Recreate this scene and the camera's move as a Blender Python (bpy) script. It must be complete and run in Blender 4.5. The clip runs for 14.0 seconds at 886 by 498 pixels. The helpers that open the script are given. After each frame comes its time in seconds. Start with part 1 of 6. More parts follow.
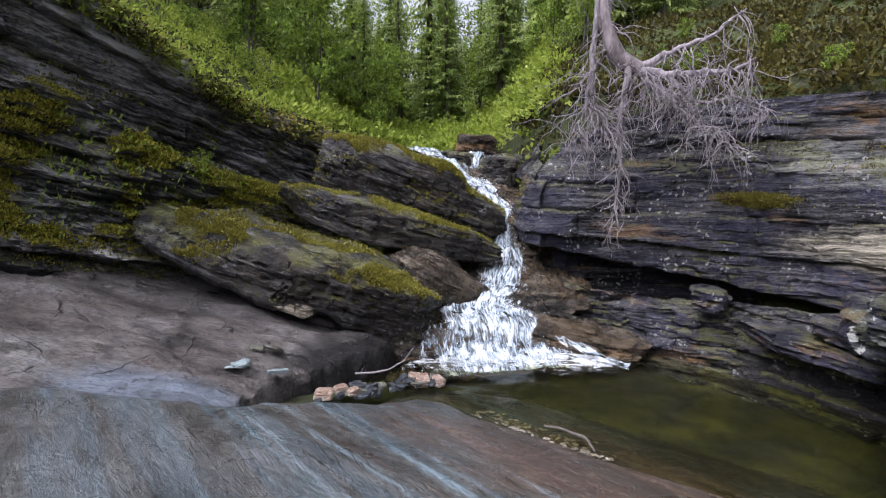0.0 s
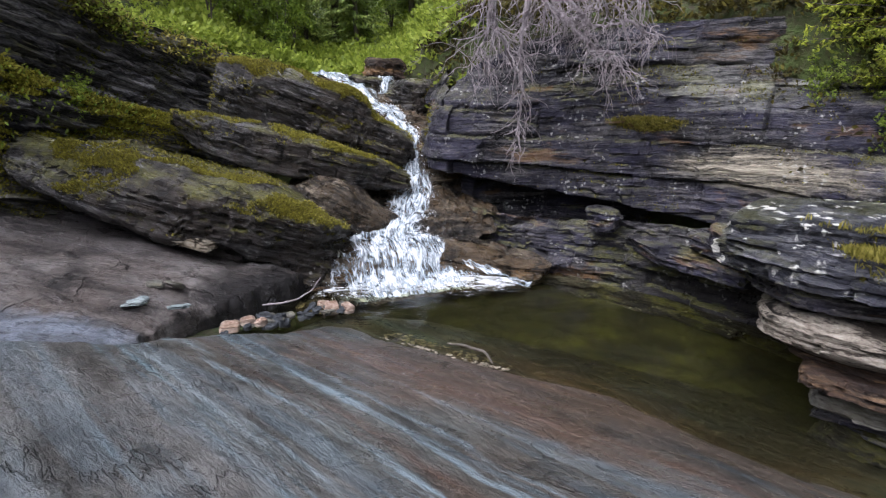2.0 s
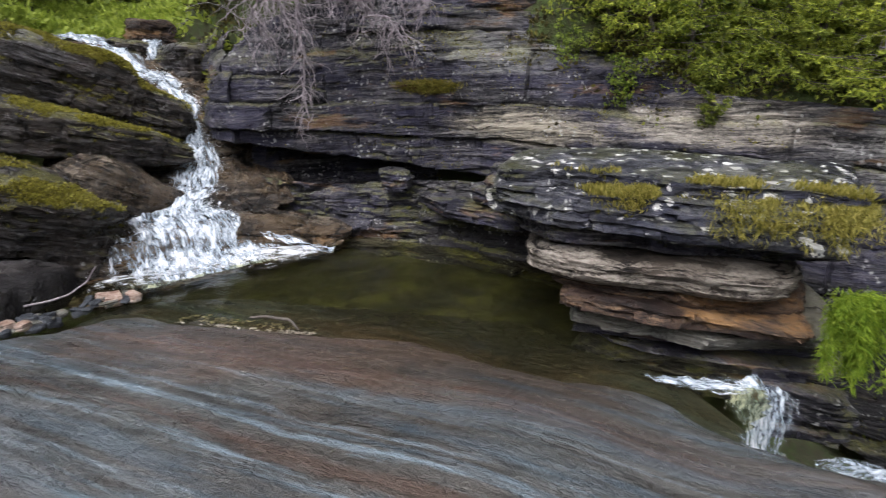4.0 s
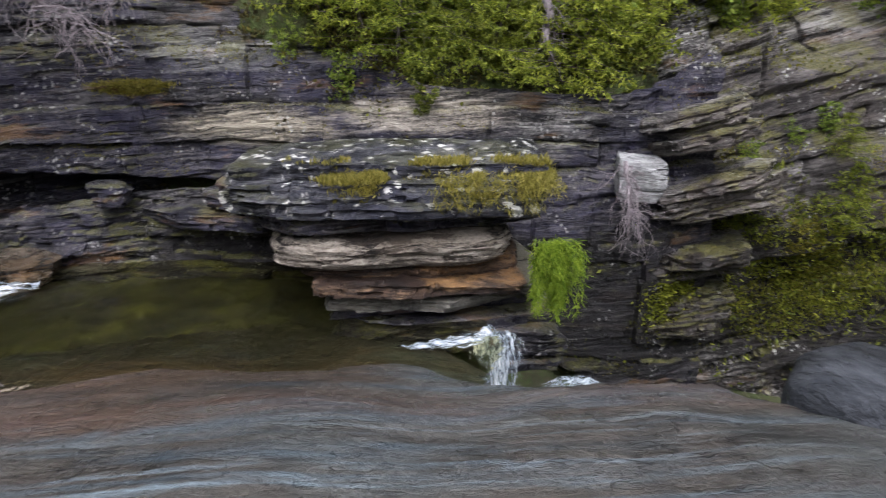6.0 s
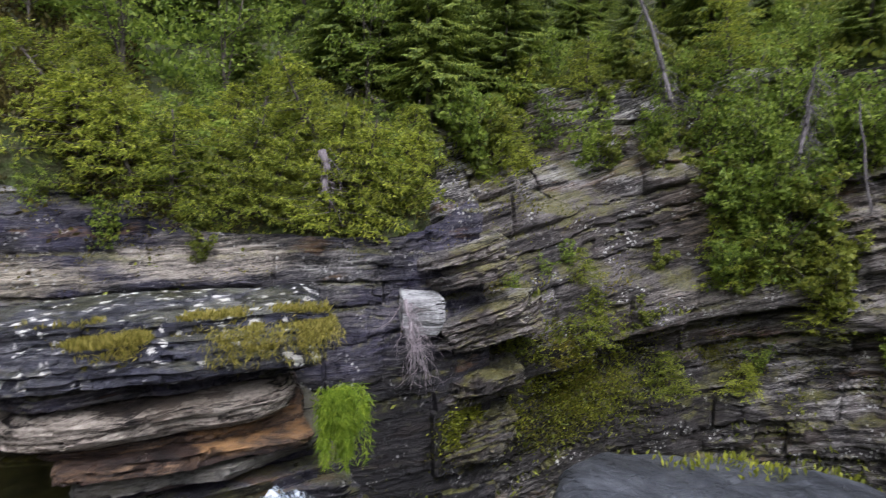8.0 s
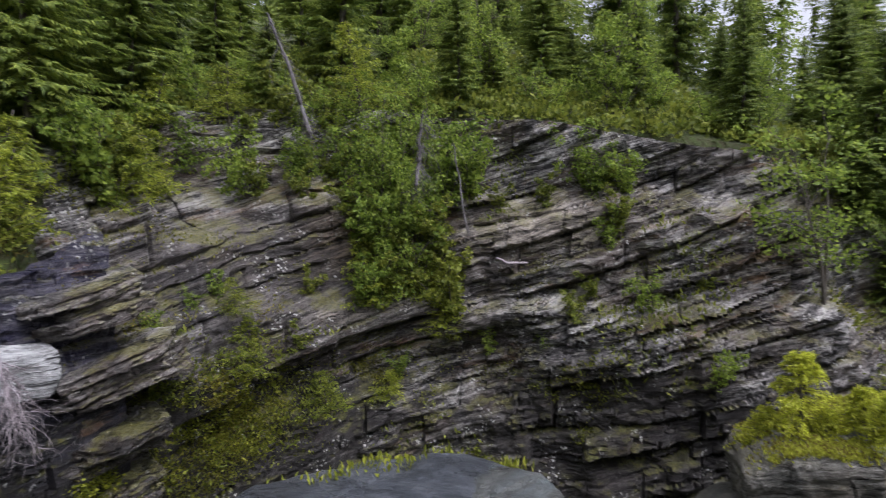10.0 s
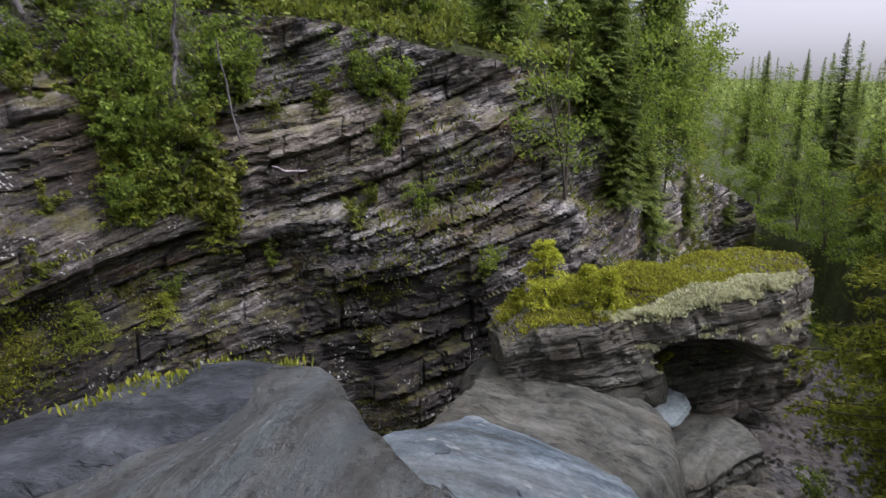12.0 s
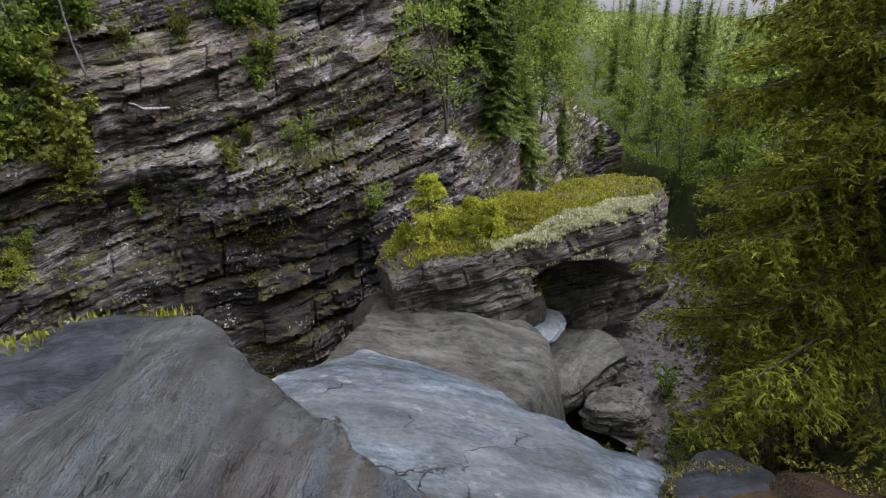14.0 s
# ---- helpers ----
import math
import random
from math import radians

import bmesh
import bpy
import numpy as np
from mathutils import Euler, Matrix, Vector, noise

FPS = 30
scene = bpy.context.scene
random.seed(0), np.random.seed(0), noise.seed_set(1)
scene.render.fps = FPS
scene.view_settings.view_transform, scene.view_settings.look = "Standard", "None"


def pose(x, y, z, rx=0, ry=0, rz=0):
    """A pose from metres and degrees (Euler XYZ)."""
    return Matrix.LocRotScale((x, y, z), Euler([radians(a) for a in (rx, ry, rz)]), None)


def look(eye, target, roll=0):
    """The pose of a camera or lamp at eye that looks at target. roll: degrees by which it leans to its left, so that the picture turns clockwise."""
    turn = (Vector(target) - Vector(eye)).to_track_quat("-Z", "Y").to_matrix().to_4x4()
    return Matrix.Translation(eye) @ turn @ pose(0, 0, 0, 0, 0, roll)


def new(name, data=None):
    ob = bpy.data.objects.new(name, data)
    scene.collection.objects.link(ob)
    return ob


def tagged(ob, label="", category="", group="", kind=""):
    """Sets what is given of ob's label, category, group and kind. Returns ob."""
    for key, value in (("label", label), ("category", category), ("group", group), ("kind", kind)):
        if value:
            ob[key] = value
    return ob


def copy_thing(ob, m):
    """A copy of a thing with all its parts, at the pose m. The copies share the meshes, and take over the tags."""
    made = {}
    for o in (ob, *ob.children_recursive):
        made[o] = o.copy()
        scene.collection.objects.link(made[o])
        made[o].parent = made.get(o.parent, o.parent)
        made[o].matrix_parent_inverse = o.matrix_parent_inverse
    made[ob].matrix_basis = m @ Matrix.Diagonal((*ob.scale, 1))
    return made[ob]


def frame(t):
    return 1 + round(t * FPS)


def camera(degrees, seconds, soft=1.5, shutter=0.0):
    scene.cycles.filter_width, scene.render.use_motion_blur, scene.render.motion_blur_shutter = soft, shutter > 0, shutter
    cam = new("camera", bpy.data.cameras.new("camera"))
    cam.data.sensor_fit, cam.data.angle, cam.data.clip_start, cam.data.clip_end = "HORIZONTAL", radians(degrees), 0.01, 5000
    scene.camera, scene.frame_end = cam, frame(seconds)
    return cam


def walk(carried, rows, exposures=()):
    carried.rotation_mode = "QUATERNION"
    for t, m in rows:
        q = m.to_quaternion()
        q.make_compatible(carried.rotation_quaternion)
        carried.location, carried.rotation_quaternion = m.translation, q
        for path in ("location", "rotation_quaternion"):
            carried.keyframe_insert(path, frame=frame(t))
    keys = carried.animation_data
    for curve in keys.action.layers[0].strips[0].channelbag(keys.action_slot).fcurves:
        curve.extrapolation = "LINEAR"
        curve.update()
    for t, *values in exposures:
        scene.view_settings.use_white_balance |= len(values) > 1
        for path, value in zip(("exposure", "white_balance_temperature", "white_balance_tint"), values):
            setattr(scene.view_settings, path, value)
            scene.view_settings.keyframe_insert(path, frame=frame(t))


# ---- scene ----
cam = camera(76.20, 14.0, soft=1.0, shutter=0.35)
# seconds, eye x y z, yaw, pitch, roll
PATH = [
    (0.0, -0.000, 0.038, 2.588, -0.00, -8.86, -0.31),
    (0.5, 0.050, 0.031, 2.582, -1.01, -10.72, -0.26),
    (1.0, 0.100, 0.007, 2.575, -2.90, -12.73, -0.21),
    (1.5, 0.155, -0.021, 2.577, -5.16, -14.34, -0.19),
    (2.0, 0.209, -0.053, 2.588, -7.97, -16.06, -0.15),
    (2.2, 0.225, -0.070, 2.591, -9.21, -16.71, -0.18),
    (4.3, 0.331, -0.270, 2.562, -31.97, -19.31, -0.19),
    (4.5, 0.327, -0.275, 2.559, -35.06, -19.29, -0.22),
    (5.0, 0.315, -0.289, 2.557, -41.68, -19.35, -0.17),
    (5.5, 0.320, -0.318, 2.547, -46.98, -19.41, -0.01),
    (6.0, 0.331, -0.388, 2.551, -53.62, -19.47, 0.28),
    (6.5, 0.335, -0.436, 2.614, -61.05, -18.60, 0.50),
    (7.0, 0.333, -0.463, 2.670, -64.24, -14.47, 0.50),
    (7.2, 0.338, -0.479, 2.684, -65.17, -11.93, 0.53),
    (9.3, 0.386, -0.754, 2.723, -94.95, -2.73, 0.33),
    (9.5, 0.383, -0.760, 2.721, -98.86, -2.81, 0.32),
    (10.0, 0.346, -0.767, 2.711, -107.31, -3.52, 0.16),
    (10.5, 0.321, -0.779, 2.694, -114.05, -5.36, 0.02),
    (11.0, 0.298, -0.802, 2.672, -119.70, -7.60, -0.04),
    (11.5, 0.274, -0.835, 2.647, -124.45, -9.32, -0.06),
    (12.0, 0.243, -0.874, 2.618, -128.48, -12.30, -0.10),
    (12.5, 0.213, -0.917, 2.594, -132.25, -15.59, -0.10),
    (13.0, 0.192, -0.933, 2.594, -135.26, -17.60, -0.03),
    (13.5, 0.177, -0.913, 2.609, -137.80, -18.33, -0.14),
    (14.0, 0.178, -0.895, 2.622, -139.96, -18.72, -0.19),
]
EXPOSURE = 0.06
walk(cam, [(t, pose(x, y, z, 90 + pitch, roll, yaw)) for t, x, y, z, yaw, pitch, roll in PATH],
     exposures=[(0.0, EXPOSURE + 0.58, 5850, 19), (5.0, EXPOSURE + 0.42, 6130, 16), (7.0, EXPOSURE + 0.47, 5950, 20), (9.5, EXPOSURE + 0.50, 5900, 19), (11.0, EXPOSURE + 0.31, 5980, 22), (14.0, EXPOSURE + 0.36, 6080, 22)])

# ---------------------------------------------------------------- light: a bright overcast sky
world = bpy.data.worlds.new("overcast")
scene.world = world
world.use_nodes = True
wt = world.node_tree
sky = wt.nodes.new("ShaderNodeTexSky")
sky.sky_type, sky.sun_disc = "NISHITA", False
sky.sun_elevation, sky.sun_rotation = radians(60), radians(235)
sky.air_density, sky.dust_density, sky.ozone_density = 1.0, 6.0, 1.0
pale = wt.nodes.new("ShaderNodeHueSaturation")
pale.inputs["Saturation"].default_value = 0.15
pale.inputs["Value"].default_value = 1.25
wt.links.new(sky.outputs[0], pale.inputs["Color"])
wt.links.new(pale.outputs[0], wt.nodes["Background"].inputs[0])
wt.nodes["Background"].inputs[1].default_value = 0.15
sun = new("sun", bpy.data.lights.new("sun", "SUN"))
sun.data.energy, sun.data.angle, sun.data.color = 1.25, radians(42), (1.0, 0.97, 0.92)
sun.matrix_world = look((0, 0, 30), (0 - 30 * math.sin(radians(235)) / math.tan(radians(60)), 0 - 30 * math.cos(radians(235)) / math.tan(radians(60)), 0))


# ---------------------------------------------------------------- arithmetic
def _hash(i, j, k, seed):
    n = (i * 374761393 + j * 668265263 + k * 2147483647 + seed * 1274126177) & 0xFFFFFFFF
    n = ((n ^ (n >> 13)) * 1274126177) & 0xFFFFFFFF
    n = ((n ^ (n >> 16)) * 2246822519) & 0xFFFFFFFF
    return ((n ^ (n >> 15)) & 0xFFFFFF) / float(0xFFFFFF)


def vnoise(p, seed=0):
    """Smooth noise, -1 to 1, at rows of points."""
    p = np.asarray(p, float)
    q = np.floor(p).astype(np.int64)
    f = p - q
    f = f * f * (3 - 2 * f)
    total = 0.0
    for a in (0, 1):
        for b in (0, 1):
            for c in (0, 1):
                w = (f[..., 0] if a else 1 - f[..., 0]) * (f[..., 1] if b else 1 - f[..., 1]) * (f[..., 2] if c else 1 - f[..., 2])
                total = total + w * _hash(q[..., 0] + a, q[..., 1] + b, q[..., 2] + c, seed)
    return total * 2 - 1


def fbm(p, octaves=4, seed=0, gain=0.5):
    p = np.asarray(p, float)
    total, amp = 0.0, 1.0
    for o in range(octaves):
        total = total + amp * vnoise(p * 2.03 ** o + 17.3 * o, seed + o)
        amp *= gain
    return total


def hashed(k, seed=0):
    k = np.asarray(k).astype(np.int64)
    return _hash(k, k * 0 + 7, k * 0 + 3, seed)


def smooth(a, b, x):
    t = np.clip((np.asarray(x, float) - a) / (b - a), 0, 1)
    return t * t * (3 - 2 * t)


def beds(b, s, thick, seed, block=0.9):
    """Layered rock: how far each bed stands out (0 to 1), and the cracks between beds and blocks (0 to 1).
    b: the height across the beds; s: the way along them; thick: a bed's mean thickness."""
    w = b / thick + 0.75 * vnoise(np.stack([b / thick * 0.55, s * 0.16, s * 0.0], -1), seed + 5)
    k = np.floor(w)
    f = w - k
    span = block * (0.5 + 1.2 * hashed(k, seed + 2))
    v = s / span + 9 * hashed(k, seed + 3)
    m = np.floor(v)
    g = v - m
    ki, mi = k.astype(np.int64), m.astype(np.int64)
    out = 0.3 * hashed(k, seed) + 0.6 * _hash(ki, mi, mi * 0, seed + 1)
    out = out + 0.5 * (f - 0.5) * (_hash(ki, mi, mi * 0 + 5, seed + 1) - 0.65) + 0.35 * (g - 0.5) * (_hash(ki, mi, mi * 0 + 9, seed + 1) - 0.5)
    crack = np.maximum(1 - np.minimum(f, 1 - f) / 0.13, 0) * smooth(0.35, 0.6, _hash(ki, mi, mi * 0 + 13, seed + 1))
    joint = np.maximum(1 - np.minimum(g, 1 - g) * span / 0.025, 0)
    return out, np.maximum(crack, 0.8 * joint)


# ---------------------------------------------------------------- meshes
def link_mesh(name, verts, faces, mat, parent=None, label="", flat=False, sharp=None):
    me = bpy.data.meshes.new(name)
    verts = np.asarray(verts, np.float32).reshape(-1, 3)
    faces = np.asarray(faces, np.int32)
    me.vertices.add(len(verts))
    me.vertices.foreach_set("co", verts.ravel())
    n = faces.shape[1]
    me.loops.add(faces.size)
    me.loops.foreach_set("vertex_index", faces.ravel())
    me.polygons.add(len(faces))
    me.polygons.foreach_set("loop_start", np.arange(0, faces.size, n, dtype=np.int32))
    me.polygons.foreach_set("use_smooth", np.full(len(faces), not flat))
    me.update(calc_edges=True)
    me.validate()
    if sharp:
        me.set_sharp_from_angle(angle=radians(sharp))
    me.materials.append(mat)
    ob = new(name, me)
    if parent is not None:
        ob.parent = parent
    if label:
        tagged(ob, label)
    return ob


def grid_faces(nu, nv, closed=False):
    """Quads of a grid of nu rows of nv points; closed joins the last row to the first."""
    i = np.arange(nu if closed else nu - 1)[:, None]
    j = np.arange(nv - 1)[None, :]
    a, b = i * nv + j, ((i + 1) % nu) * nv + j
    return np.stack([a, b, b + 1, a + 1], -1).reshape(-1, 4)


def normals(p):
    du = np.gradient(p, axis=0)
    dv = np.gradient(p, axis=1)
    n = np.cross(du, dv)
    return n / (np.linalg.norm(n, axis=-1, keepdims=True) + 1e-9)


def empty(name, x, y, z, rz=0.0, **tags):
    ob = new(name)
    ob.matrix_basis = pose(x, y, z, 0, 0, rz)
    ob.empty_display_size = 0.1
    return tagged(ob, **tags)


def polar(az, r, z=0.0):
    """A place by its bearing (degrees clockwise from ahead) and distance from the middle of the rock."""
    return np.stack([EYE_X + r * np.sin(np.radians(az)), EYE_Y + r * np.cos(np.radians(az)), z + 0 * r], -1)


EYE_X, EYE_Y = 0.25, -0.45


# ---------------------------------------------------------------- materials
def material(name):
    m = bpy.data.materials.new(name)
    m.use_nodes = True
    t = m.node_tree
    return m, t, t.nodes["Principled BSDF"]


def node(t, kind, **values):
    n = t.nodes.new("ShaderNode" + kind)
    for k, v in values.items():
        if k in n.inputs:
            n.inputs[k].default_value = v
    return n


def noise_node(t, coords, scale, detail=5.0, rough=0.6, stretch=(1, 1, 1), turn=(0, 0, 0), distort=0.0):
    if any(turn):
        tn = node(t, "Mapping")
        tn.inputs["Rotation"].default_value = [radians(a) for a in turn]
        t.links.new(coords, tn.inputs["Vector"])
        coords = tn.outputs[0]
    mp = node(t, "Mapping")
    mp.inputs["Scale"].default_value = stretch
    t.links.new(coords, mp.inputs["Vector"])
    n = node(t, "TexNoise", Scale=scale, Detail=detail, Roughness=rough, Distortion=distort)
    t.links.new(mp.outputs[0], n.inputs["Vector"])
    return n.outputs["Fac"]


def ramp(t, fac, *stops):
    r = node(t, "ValToRGB")
    e = r.color_ramp.elements
    while len(e) < len(stops):
        e.new(0.5)
    for el, (pos, col) in zip(e, stops):
        el.position, el.color = pos, (*col, 1) if len(col) == 3 else col
    t.links.new(fac, r.inputs[0])
    return r.outputs[0]


def gray(v):
    return (v, v, v)


def mix(t, fac, a, b, mode="MIX"):
    m = t.nodes.new("ShaderNodeMix")
    m.data_type, m.blend_type = "RGBA", mode
    for socket, value in ((m.inputs[0], fac), (m.inputs[6], a), (m.inputs[7], b)):
        if isinstance(value, (int, float)):
            socket.default_value = value
        elif isinstance(value, tuple):
            socket.default_value = (*value, 1)
        else:
            t.links.new(value, socket)
    return m.outputs[2]


def math_node(t, op, a, b=0.5):
    m = t.nodes.new("ShaderNodeMath")
    m.operation = op
    for socket, value in ((m.inputs[0], a), (m.inputs[1], b)):
        if isinstance(value, (int, float)):
            socket.default_value = value
        else:
            t.links.new(value, socket)
    return m.outputs[0]


def up_facing(t):
    g = node(t, "NewGeometry")
    s = node(t, "SeparateXYZ")
    t.links.new(g.outputs["Normal"], s.inputs[0])
    return s.outputs["Z"]


def bump(t, bsdf, height, strength, distance):
    b = node(t, "Bump", Strength=strength, Distance=distance)
    t.links.new(height, b.inputs["Height"])
    t.links.new(b.outputs[0], bsdf.inputs["Normal"])


def mix_rgb(a, b, k):
    return tuple(x + (y - x) * k for x, y in zip(a, b))


def scaled(t, value, middle, gain):
    """A value's offset from its middle, times a gain."""
    return math_node(t, "MULTIPLY", math_node(t, "SUBTRACT", value, middle), gain)


def chips(t, coords, scale, stretch, turn):
    """A random value for each flake of split rock."""
    tn = node(t, "Mapping")
    tn.inputs["Rotation"].default_value = [radians(a) for a in turn]
    t.links.new(coords, tn.inputs["Vector"])
    mp = node(t, "Mapping")
    mp.inputs["Scale"].default_value = stretch
    t.links.new(tn.outputs[0], mp.inputs["Vector"])
    v = node(t, "TexVoronoi", Scale=scale)
    t.links.new(mp.outputs[0], v.inputs["Vector"])
    sep = node(t, "SeparateColor")
    t.links.new(v.outputs["Color"], sep.inputs[0])
    return sep.outputs[0]


def rock_material(name, dark, mid, light, tint, dip=(0, 0, 0), rough=0.6, moss=0.0, lichen=0.0, ochre=0.0, fine=1.0, streak=None, patches=(), sheen=0.18, cracks=0.0, flat=False, coarse=1.0, spot=14.0, stripes=(), flake=1.0, relief=1.0):
    """Layered schist: bands and flakes along the beds, blotches, bedding cracks, lichen spots, moss on what faces up."""
    m, t, bsdf = material(name)
    plain = node(t, "TexCoord").outputs["Object"]
    wave = node(t, "TexNoise", Scale=2.0, Detail=4.0)
    t.links.new(plain, wave.inputs["Vector"])
    co = plain if flat else mix(t, 0.05, plain, wave.outputs["Color"], "LINEAR_LIGHT")
    band = noise_node(t, co, 1.5, 6, 0.62, (0.5, 1.6, 0.7) if flat else (0.3, 0.3, 4.0), dip, 0.3)
    lamina = noise_node(t, co, 2.4 / coarse, 5, 0.62, (0.8, 2.4, 1.2) if flat else (0.45, 0.45, 9), dip, 0.2)
    speck = noise_node(t, co, 24 * fine, 4, 0.75, (0.7, 0.7, 1.6), dip)
    blotch = noise_node(t, co, 0.8, 4, 0.6)
    k = flake * (0.35 if flat else 1.0)
    chip = chips(t, co, 3.2, (0.7, 0.7, 4.5), dip)
    sliver = chips(t, co, 9.0, (0.6, 0.6, 4.0), dip)
    tone = math_node(t, "ADD", scaled(t, band, 0.5, 1.1), scaled(t, lamina, 0.5, 0.8 if flat else 1.3))
    tone = math_node(t, "ADD", tone, scaled(t, speck, 0.5, 0.7 if flat else 1.0))
    tone = math_node(t, "ADD", tone, math_node(t, "ADD", scaled(t, chip, 0.5, 0.16 * k), scaled(t, sliver, 0.5, 0.20 * k)))
    tone = math_node(t, "ADD", tone, 0.5)
    col = ramp(t, tone, (0.26, dark), (0.46, mid), (0.62, mix_rgb(mid, light, 0.45)), (0.80, light))
    col = mix(t, ramp(t, blotch, (0.44, gray(0.0)), (0.58, gray(0.85))), col, mix(t, 0.6, col, tint))
    col = mix(t, ramp(t, noise_node(t, co, 3.2, 6, 0.72), (0.38, gray(0.85)), (0.5, gray(0.0))), col, mix(t, 0.7, col, dark))
    if streak:
        st = noise_node(t, co, 1.0, 7, 0.6, streak[0], streak[1], 0.4)
        col = mix(t, ramp(t, st, (0.50, gray(0.0)), (0.60, gray(0.7))), col, mix(t, 0.7, col, streak[2]))
        st2 = noise_node(t, co, 3.1, 8, 0.62, streak[0], streak[1], 0.2)
        col = mix(t, ramp(t, st2, (0.58, gray(0.0)), (0.66, gray(0.35))), col, streak[3])
    if ochre:
        oc = noise_node(t, co, 1.3, 6, 0.7, (0.5, 0.5, 2.0), dip)
        col = mix(t, ramp(t, oc, (0.57, gray(0.0)), (0.64, gray(ochre))), col, (0.30, 0.17, 0.07))
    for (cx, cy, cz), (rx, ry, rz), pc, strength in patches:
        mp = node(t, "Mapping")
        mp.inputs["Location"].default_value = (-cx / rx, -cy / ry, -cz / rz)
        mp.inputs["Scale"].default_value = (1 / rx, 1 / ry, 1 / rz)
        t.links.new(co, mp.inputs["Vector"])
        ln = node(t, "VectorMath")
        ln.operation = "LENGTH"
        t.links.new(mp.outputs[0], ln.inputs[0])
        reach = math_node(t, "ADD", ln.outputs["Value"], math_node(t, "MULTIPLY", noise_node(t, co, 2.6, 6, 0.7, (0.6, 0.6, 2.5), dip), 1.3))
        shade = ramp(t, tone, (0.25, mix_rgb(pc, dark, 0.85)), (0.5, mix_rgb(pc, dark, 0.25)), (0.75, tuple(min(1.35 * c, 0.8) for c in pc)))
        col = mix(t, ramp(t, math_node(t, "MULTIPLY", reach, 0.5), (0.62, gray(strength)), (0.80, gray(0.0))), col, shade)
    if stripes:
        across = node(t, "VectorMath")
        across.operation = "DOT_PRODUCT"
        across.inputs[1].default_value = (0.78, 0.626, 0)
        t.links.new(plain, across.inputs[0])
        c = math_node(t, "ADD", across.outputs["Value"], scaled(t, noise_node(t, plain, 0.9, 5, 0.6), 0.5, 0.35))
        c = math_node(t, "ADD", c, scaled(t, noise_node(t, plain, 3.0, 6, 0.7, (0.3, 5.0, 1), (0, 0, 52)), 0.5, 0.22))
        gaps = ramp(t, noise_node(t, plain, 2.2, 6, 0.7, (0.35, 5.0, 1), (0, 0, 52)), (0.40, gray(0.05)), (0.56, gray(1.0)))
        span = node(t, "SeparateXYZ")
        t.links.new(plain, span.inputs[0])
        gaps = math_node(t, "MULTIPLY", gaps, ramp(t, math_node(t, "MULTIPLY", math_node(t, "ADD", span.outputs["Y"], 3.0), 0.2), (0.38, gray(0.25)), (0.72, gray(1.0))))
        for at_, half, strength, sc in stripes:
            near = math_node(t, "MULTIPLY", math_node(t, "ABSOLUTE", math_node(t, "SUBTRACT", c, at_), 0.0), 0.5 / half)
            col = mix(t, math_node(t, "MULTIPLY", ramp(t, near, (0.15, gray(strength)), (0.5, gray(0.0))), gaps), col, sc)
    if lichen:
        spots = node(t, "TexVoronoi", Scale=spot)
        t.links.new(co, spots.inputs["Vector"])
        patch = ramp(t, noise_node(t, co, 2.3, 4, 0.7), (0.44 if lichen > 1.5 else 0.53, gray(0.0)), (0.56 if lichen > 1.5 else 0.66, gray(1.0)))
        rag = math_node(t, "MULTIPLY", math_node(t, "SUBTRACT", noise_node(t, co, spot * 1.6, 4, 0.7), 0.5), 1.6)
        dots = ramp(t, math_node(t, "ADD", spots.outputs["Distance"], rag), (0.20, gray(1.0)), (0.32, gray(0.0)))
        col = mix(t, math_node(t, "MULTIPLY", math_node(t, "MULTIPLY", dots, patch), lichen), col, (0.62, 0.62, 0.58))
    if moss:
        up = ramp(t, up_facing(t), (0.35, gray(0.0)), (0.75, gray(1.0)))
        where = ramp(t, noise_node(t, co, 1.6, 6, 0.7), (0.46, gray(0.0)), (0.54, gray(1.0)))
        mc = ramp(t, noise_node(t, co, 22, 4, 0.7), (0.3, (0.03, 0.035, 0.008)), (0.5, (0.12, 0.125, 0.02)), (0.72, (0.28, 0.25, 0.045)))
        col = mix(t, math_node(t, "MULTIPLY", math_node(t, "MULTIPLY", up, where), moss), col, mc)
    if cracks:
        warp = node(t, "TexNoise", Scale=1.7, Detail=5.0)
        t.links.new(plain, warp.inputs["Vector"])
        cell = node(t, "TexVoronoi", Scale=cracks)
        cell.feature = "DISTANCE_TO_EDGE"
        t.links.new(mix(t, 0.45, plain, warp.outputs["Color"]), cell.inputs["Vector"])
        some = ramp(t, noise_node(t, plain, 2.4, 4, 0.6), (0.47, gray(0.0)), (0.56, gray(1.0)))
        line_ = math_node(t, "MULTIPLY", ramp(t, cell.outputs["Distance"], (0.002, gray(0.85)), (0.007, gray(0.0))), some)
    else:
        split = noise_node(t, co, 1.6, 4, 0.55, (0.8, 2.6, 1) if flat else (0.3, 0.3, 3.4), dip, 0.1)
        some = ramp(t, noise_node(t, co, 1.1, 4, 0.6), (0.46, gray(0.0)), (0.56, gray(0.5 if flat else 0.9)))
        line_ = math_node(t, "MULTIPLY", ramp(t, math_node(t, "ABSOLUTE", math_node(t, "SUBTRACT", split, 0.5), 0.0), (0.004, gray(1.0)), (0.012, gray(0.0))), some)
    col = mix(t, line_, col, (0.008, 0.008, 0.008))
    t.links.new(col, bsdf.inputs["Base Color"])
    bsdf.inputs["Specular IOR Level"].default_value = sheen
